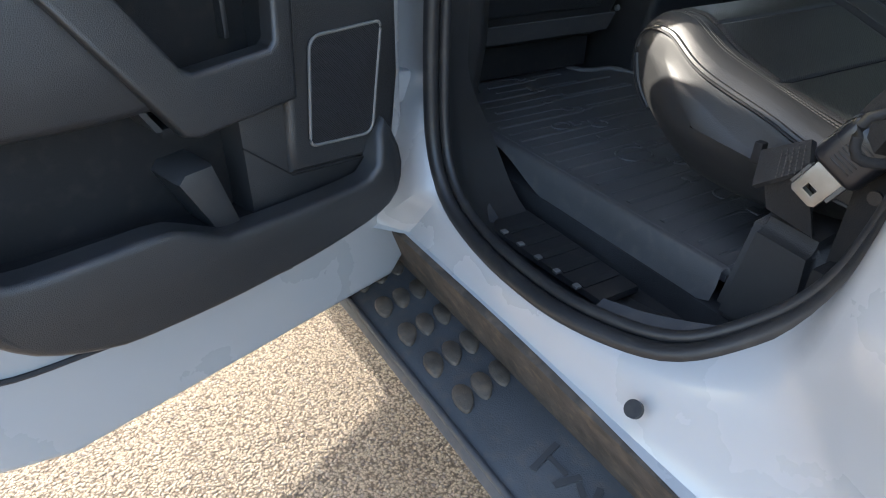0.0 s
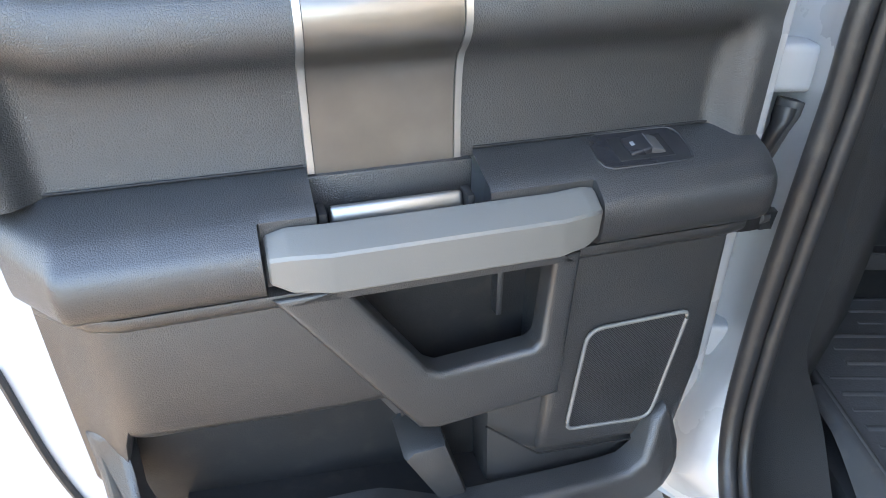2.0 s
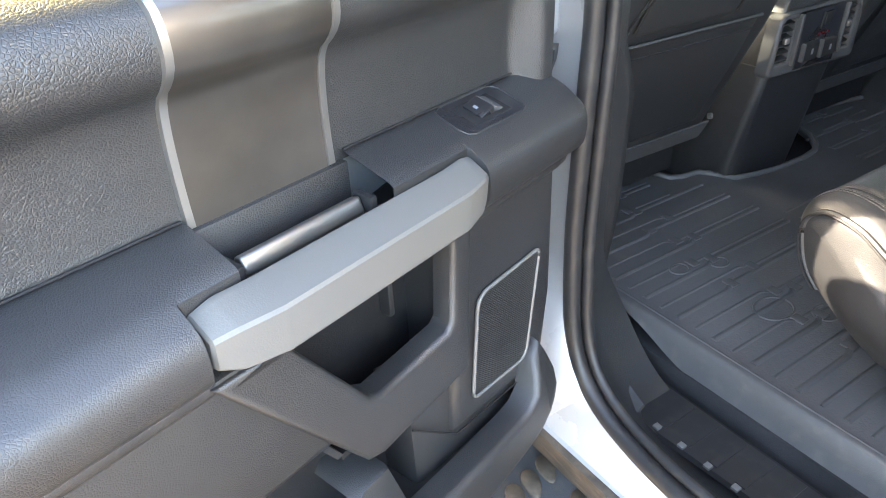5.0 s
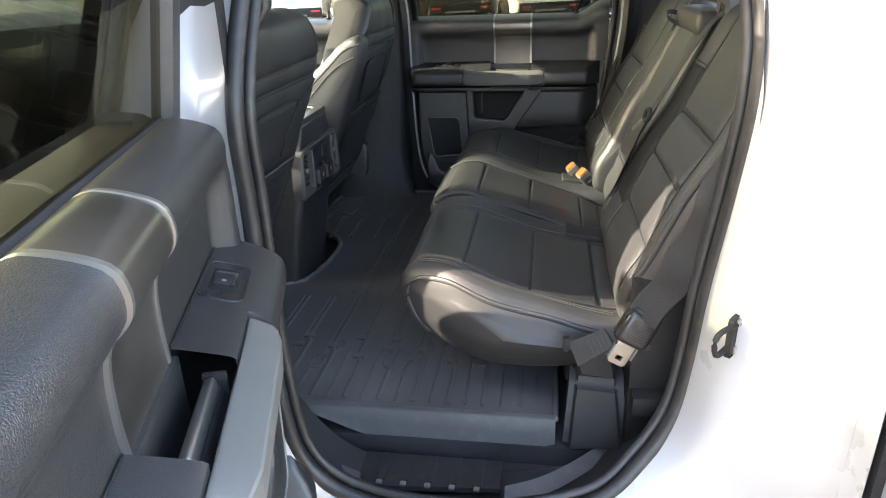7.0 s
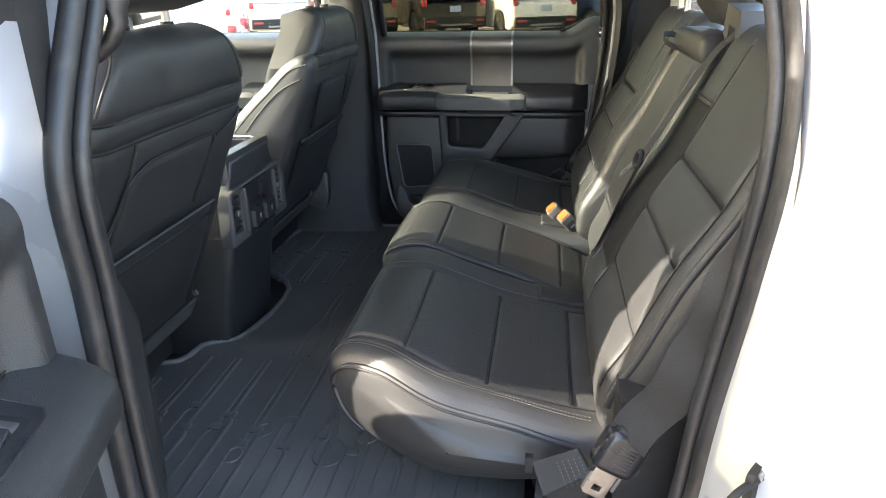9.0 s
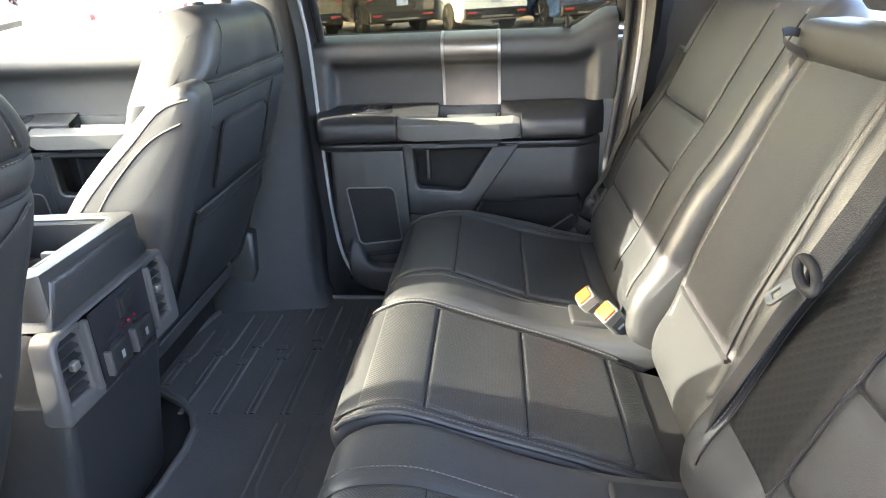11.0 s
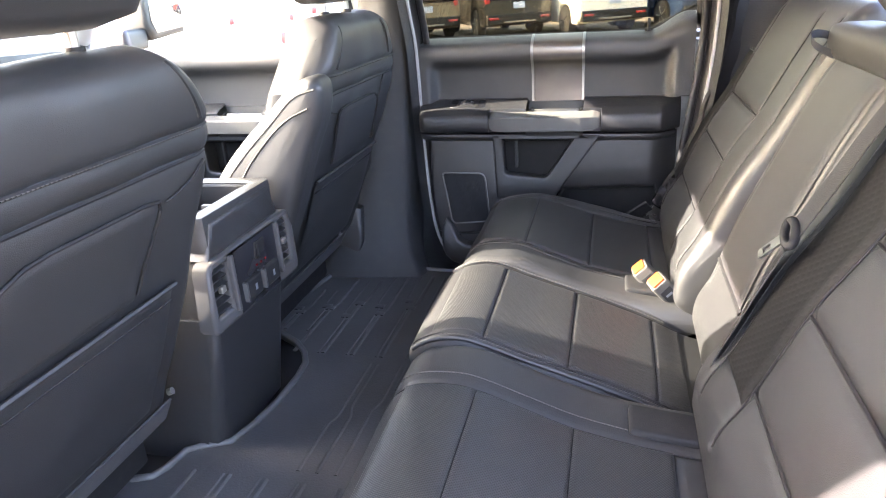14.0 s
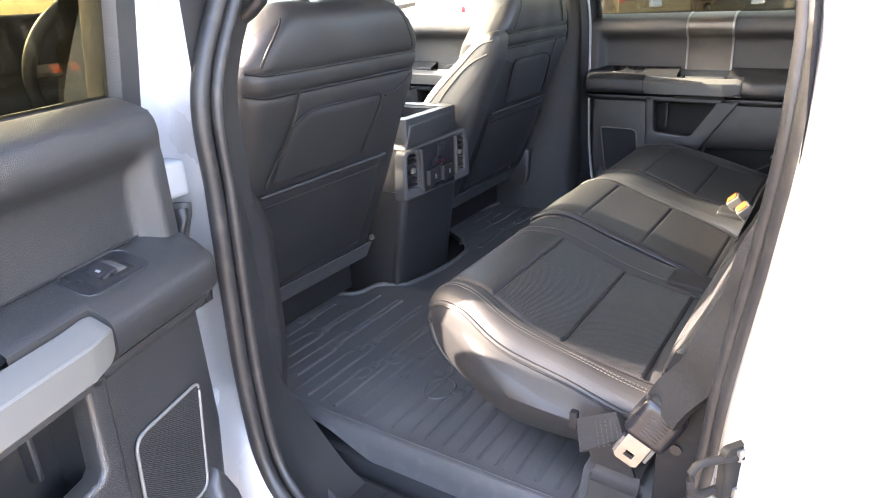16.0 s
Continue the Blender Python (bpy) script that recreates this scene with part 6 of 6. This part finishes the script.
def parked_car(name, label, paint, at, heading, length=4.7, height=1.72, kind="suv", rim=RIM):
    """A parked car; its tail points along its own -x."""
    L, W, H = length / 2, 0.93, height
    sill, belt = 0.42, H * 0.60
    car = thing(name, at, label, "car", "parked cars", turn=heading)
    base = Vector(at)

    def shell(outline, y0, w0, w1, name, mat, lab="", bevel=0.03):
        bm = bmesh.new()
        rows = []
        for y, s in ((-w0, 0), (w0, 0)):
            rows.append([(x, y * (1 if z < belt + 0.01 else w1 / w0), z) for x, z in outline])
        a = [bm.verts.new(p) for p in rows[0]]
        b = [bm.verts.new(p) for p in rows[1]]
        bm.faces.new(a), bm.faces.new(b[::-1])
        for k in range(len(a)):
            bm.faces.new((a[k], b[k], b[(k + 1) % len(a)], a[(k + 1) % len(a)]))
        bmesh.ops.recalc_face_normals(bm, faces=bm.faces)
        if bevel:
            bmesh.ops.bevel(bm, geom=bm.edges[:], offset=bevel, segments=2, affect="EDGES")
        turned(bm, Matrix.Translation(base))
        return part(name, bm, mat, car, lab)

    wr = 0.37
    fx, rx = L - 0.92, -L + 1.0

    def arch(cx):
        return [(cx - 0.43, sill - 0.12)] + [(cx + 0.43 * math.cos(t), 0.36 + 0.43 * math.sin(t)) for t in [math.pi - math.pi * k / 8 for k in range(1, 8)]] + [(cx + 0.43, sill - 0.12)]

    body = [(-L + 0.02, 0.45), (-L + 0.25, 0.30)] + arch(rx) + arch(fx) + [(L - 0.2, 0.28), (L, 0.42), (L - 0.03, belt * 0.8), (L - 0.25, belt * 0.93), (L - 1.15, belt), (-L + 0.25, belt + 0.02), (-L + 0.03, belt - 0.1)]
    shell(body, 0, W, W, "body", paint)
    if kind == "pickup":
        roof = [(-0.55, belt), (-0.45, H), (0.75, H), (1.25, belt)]
    elif kind == "sedan":
        roof = [(-L + 0.5, belt), (-0.9, H), (0.5, H), (L - 1.3, belt)]
    else:
        roof = [(-L + 0.1, belt), (-L + 0.42, H - 0.05), (-L + 0.6, H), (0.45, H), (L - 1.25, belt)]
    shell(roof, 0, W - 0.03, W - 0.2, "roof", paint)
    inset = [(x * 0.93 + (0.02 if x < 0 else -0.03), belt + 0.05 if z <= belt else H - 0.10) for x, z in roof if True]
    shell(inset, 0, W - 0.015, W - 0.165, "side_windows", DEEP_GLASS, "dark side windows", bevel=0.01)
    if kind == "suv":
        bm = turned(box(-0.015, 0.02, -0.62, 0.62, -0.21, 0.21, 0.02), Matrix.Translation(base + Vector((-L + 0.225, 0, belt + 0.30))) @ Euler((0, radians(27), 0)).to_matrix().to_4x4())
        part("rear_window", bm, DEEP_GLASS, car, "dark rear window")
    for sy in (-1, 1):
        part("tail_lamp", turned(box(-0.04, 0.06, -0.05, 0.08, -0.10, 0.08, 0.02), Matrix.Translation(base + Vector((-L + 0.06, sy * (W - 0.09), belt - 0.06)))), TAIL, car, "red tail lamp")
        part("side_mirror", turned(box(-0.06, 0.06, -0.10, 0.10, -0.07, 0.07, 0.03, 3), Matrix.Translation(base + Vector((L - 1.55, sy * (W + 0.07), belt + 0.08)))), paint, car)
    part("rear_bumper", turned(box(-0.06, 0.10, -W + 0.03, W - 0.03, -0.14, 0.12, 0.04, 3), Matrix.Translation(base + Vector((-L + 0.02, 0, 0.50)))), DARK, car, "dark rear bumper")
    for sy in (-1, 1):
        part("reflector", turned(box(-0.015, 0.01, -0.13, 0.13, -0.03, 0.03, 0.01), Matrix.Translation(base + Vector((-L - 0.035, sy * (W - 0.22), 0.52)))), TAIL, car, "red bumper reflector")
    part("bumper_strip", turned(box(-0.02, 0.02, -0.45, 0.45, -0.025, 0.025, 0.01), Matrix.Translation(base + Vector((-L - 0.03, 0, 0.42)))), GREYP, car)
    part("number_plate", turned(box(-0.012, 0.0, -0.16, 0.16, -0.08, 0.08, 0.004), Matrix.Translation(base + Vector((-L - 0.005, 0, belt - 0.22)))), PLATE, car, "pale plate")
    for x in (fx, rx):
        for sy in (-1, 1):
            m = Matrix.Translation(base + Vector((x, sy * (W - 0.10), wr)))
            wh = part("wheel", turned(lathe([(0.26, -0.11), (wr - 0.02, -0.11), (wr, -0.08), (wr, 0.08), (wr - 0.02, 0.11), (0.26, 0.11)]), m), TYRE, car, "black tyre")
            part("rim", turned(lathe([(0.25, -0.05), (0.26, -0.10), (0.25, -0.105), (0.22, -0.08), (0.22, 0.08), (0.25, 0.105), (0.26, 0.10)]), m), rim, wh)
            sp = bmesh.new()
            for q in range(5):
                a = 2 * math.pi * q / 5
                tube([(0.04 * math.cos(a), sy * 0.085, 0.04 * math.sin(a)), (0.235 * math.cos(a), sy * 0.095, 0.235 * math.sin(a))], 0.03, 6, bm=sp)
            part("spokes", turned(sp, m), rim, wh)
    return car


MIRROR = material("mirror glass", (0.9, 0.9, 0.9), 0.03, metal=1.0, vary=0.0, rough_vary=0.01)
DEEP_GLASS = material("car window glass", (0.01, 0.012, 0.013), 0.06, coat=0.5, vary=0.05)
GREENBLACK = car_paint("olive brown car paint", (0.15, 0.13, 0.10))
BLACKP = car_paint("black car paint", (0.02, 0.021, 0.023))
WHITEP = car_paint("white car paint", (0.75, 0.76, 0.77), 0.0)
BLUEP = car_paint("dark blue car paint", (0.02, 0.04, 0.10))
SILV = car_paint("silver car paint", (0.45, 0.46, 0.47), 0.6)
REDP = car_paint("dark red car paint", (0.20, 0.015, 0.015))
ROW = [("grey", SILV, "silver-grey parked sedan on the lot", "sedan"), ("white", WHITEP, "white parked family car on the lot", "suv"), ("olive", GREENBLACK, "olive brown parked sport utility car", "suv"), ("black", BLACKP, "black parked sport utility car", "suv"),
       ("white", WHITEP, "white parked sport utility car with black wheels", "suv"), ("blue", BLUEP, "dark blue parked sport utility car", "suv"), ("black", BLACKP, "black parked sedan on the lot", "sedan"), ("red", REDP, "dark red parked sedan on the lot", "sedan")]
for k, (c, p, lab, kd) in enumerate(ROW):
    x = -9.92 + 2.45 * k
    parked_car("parked_car", lab, p, (x, 20.3 + 0.25 * (k % 2), GROUND), radians(117), kind=kd, length=4.7 if kd == "suv" else 4.6, height=1.75 if kd == "suv" else 1.46, rim=BLACKP if k == 4 else RIM)
parked_car("parked_pickup", "white parked pickup truck", WHITEP, (-5.2, 6.4, GROUND), radians(200), length=5.6, height=1.85, kind="pickup")
mirror = thing("side_mirror", (-0.62, 2.1, 1.5), "black truck door mirror on the passenger side", "mirror")
part("housing", slab([(2.03, 1.53), (2.06, 1.475), (2.24, 1.49), (2.26, 1.72), (2.22, 1.75), (2.04, 1.73)], -0.72, -0.60, axis="x", bevel=0.02, seg=3), SOFT, mirror, "black mirror housing")
part("glass", slab([(2.05, 1.54), (2.07, 1.50), (2.225, 1.51), (2.24, 1.70), (2.06, 1.71)], -0.602, -0.596, axis="x", bevel=0.002), MIRROR, mirror, "mirror glass")
part("arm", box(-0.70, -0.62, 1.93, 2.05, 1.45, 1.52, 0.015, 3), SOFT, mirror)
cone = thing("traffic_cone", (3.6, 17.2, GROUND), "orange plastic traffic cone on the lot", "traffic cone")
part("cone", turned(lathe([(0.16, 0.03), (0.03, 0.70), (0.02, 0.71)], 20), Matrix.Translation((3.6, 17.2, GROUND)) @ Euler((radians(90), 0, 0)).to_matrix().to_4x4()), ORANGE, cone)
part("base", turned(box(-0.19, 0.19, -0.19, 0.19, 0, 0.035, 0.01), Matrix.Translation((3.6, 17.2, GROUND))), ORANGE, cone)
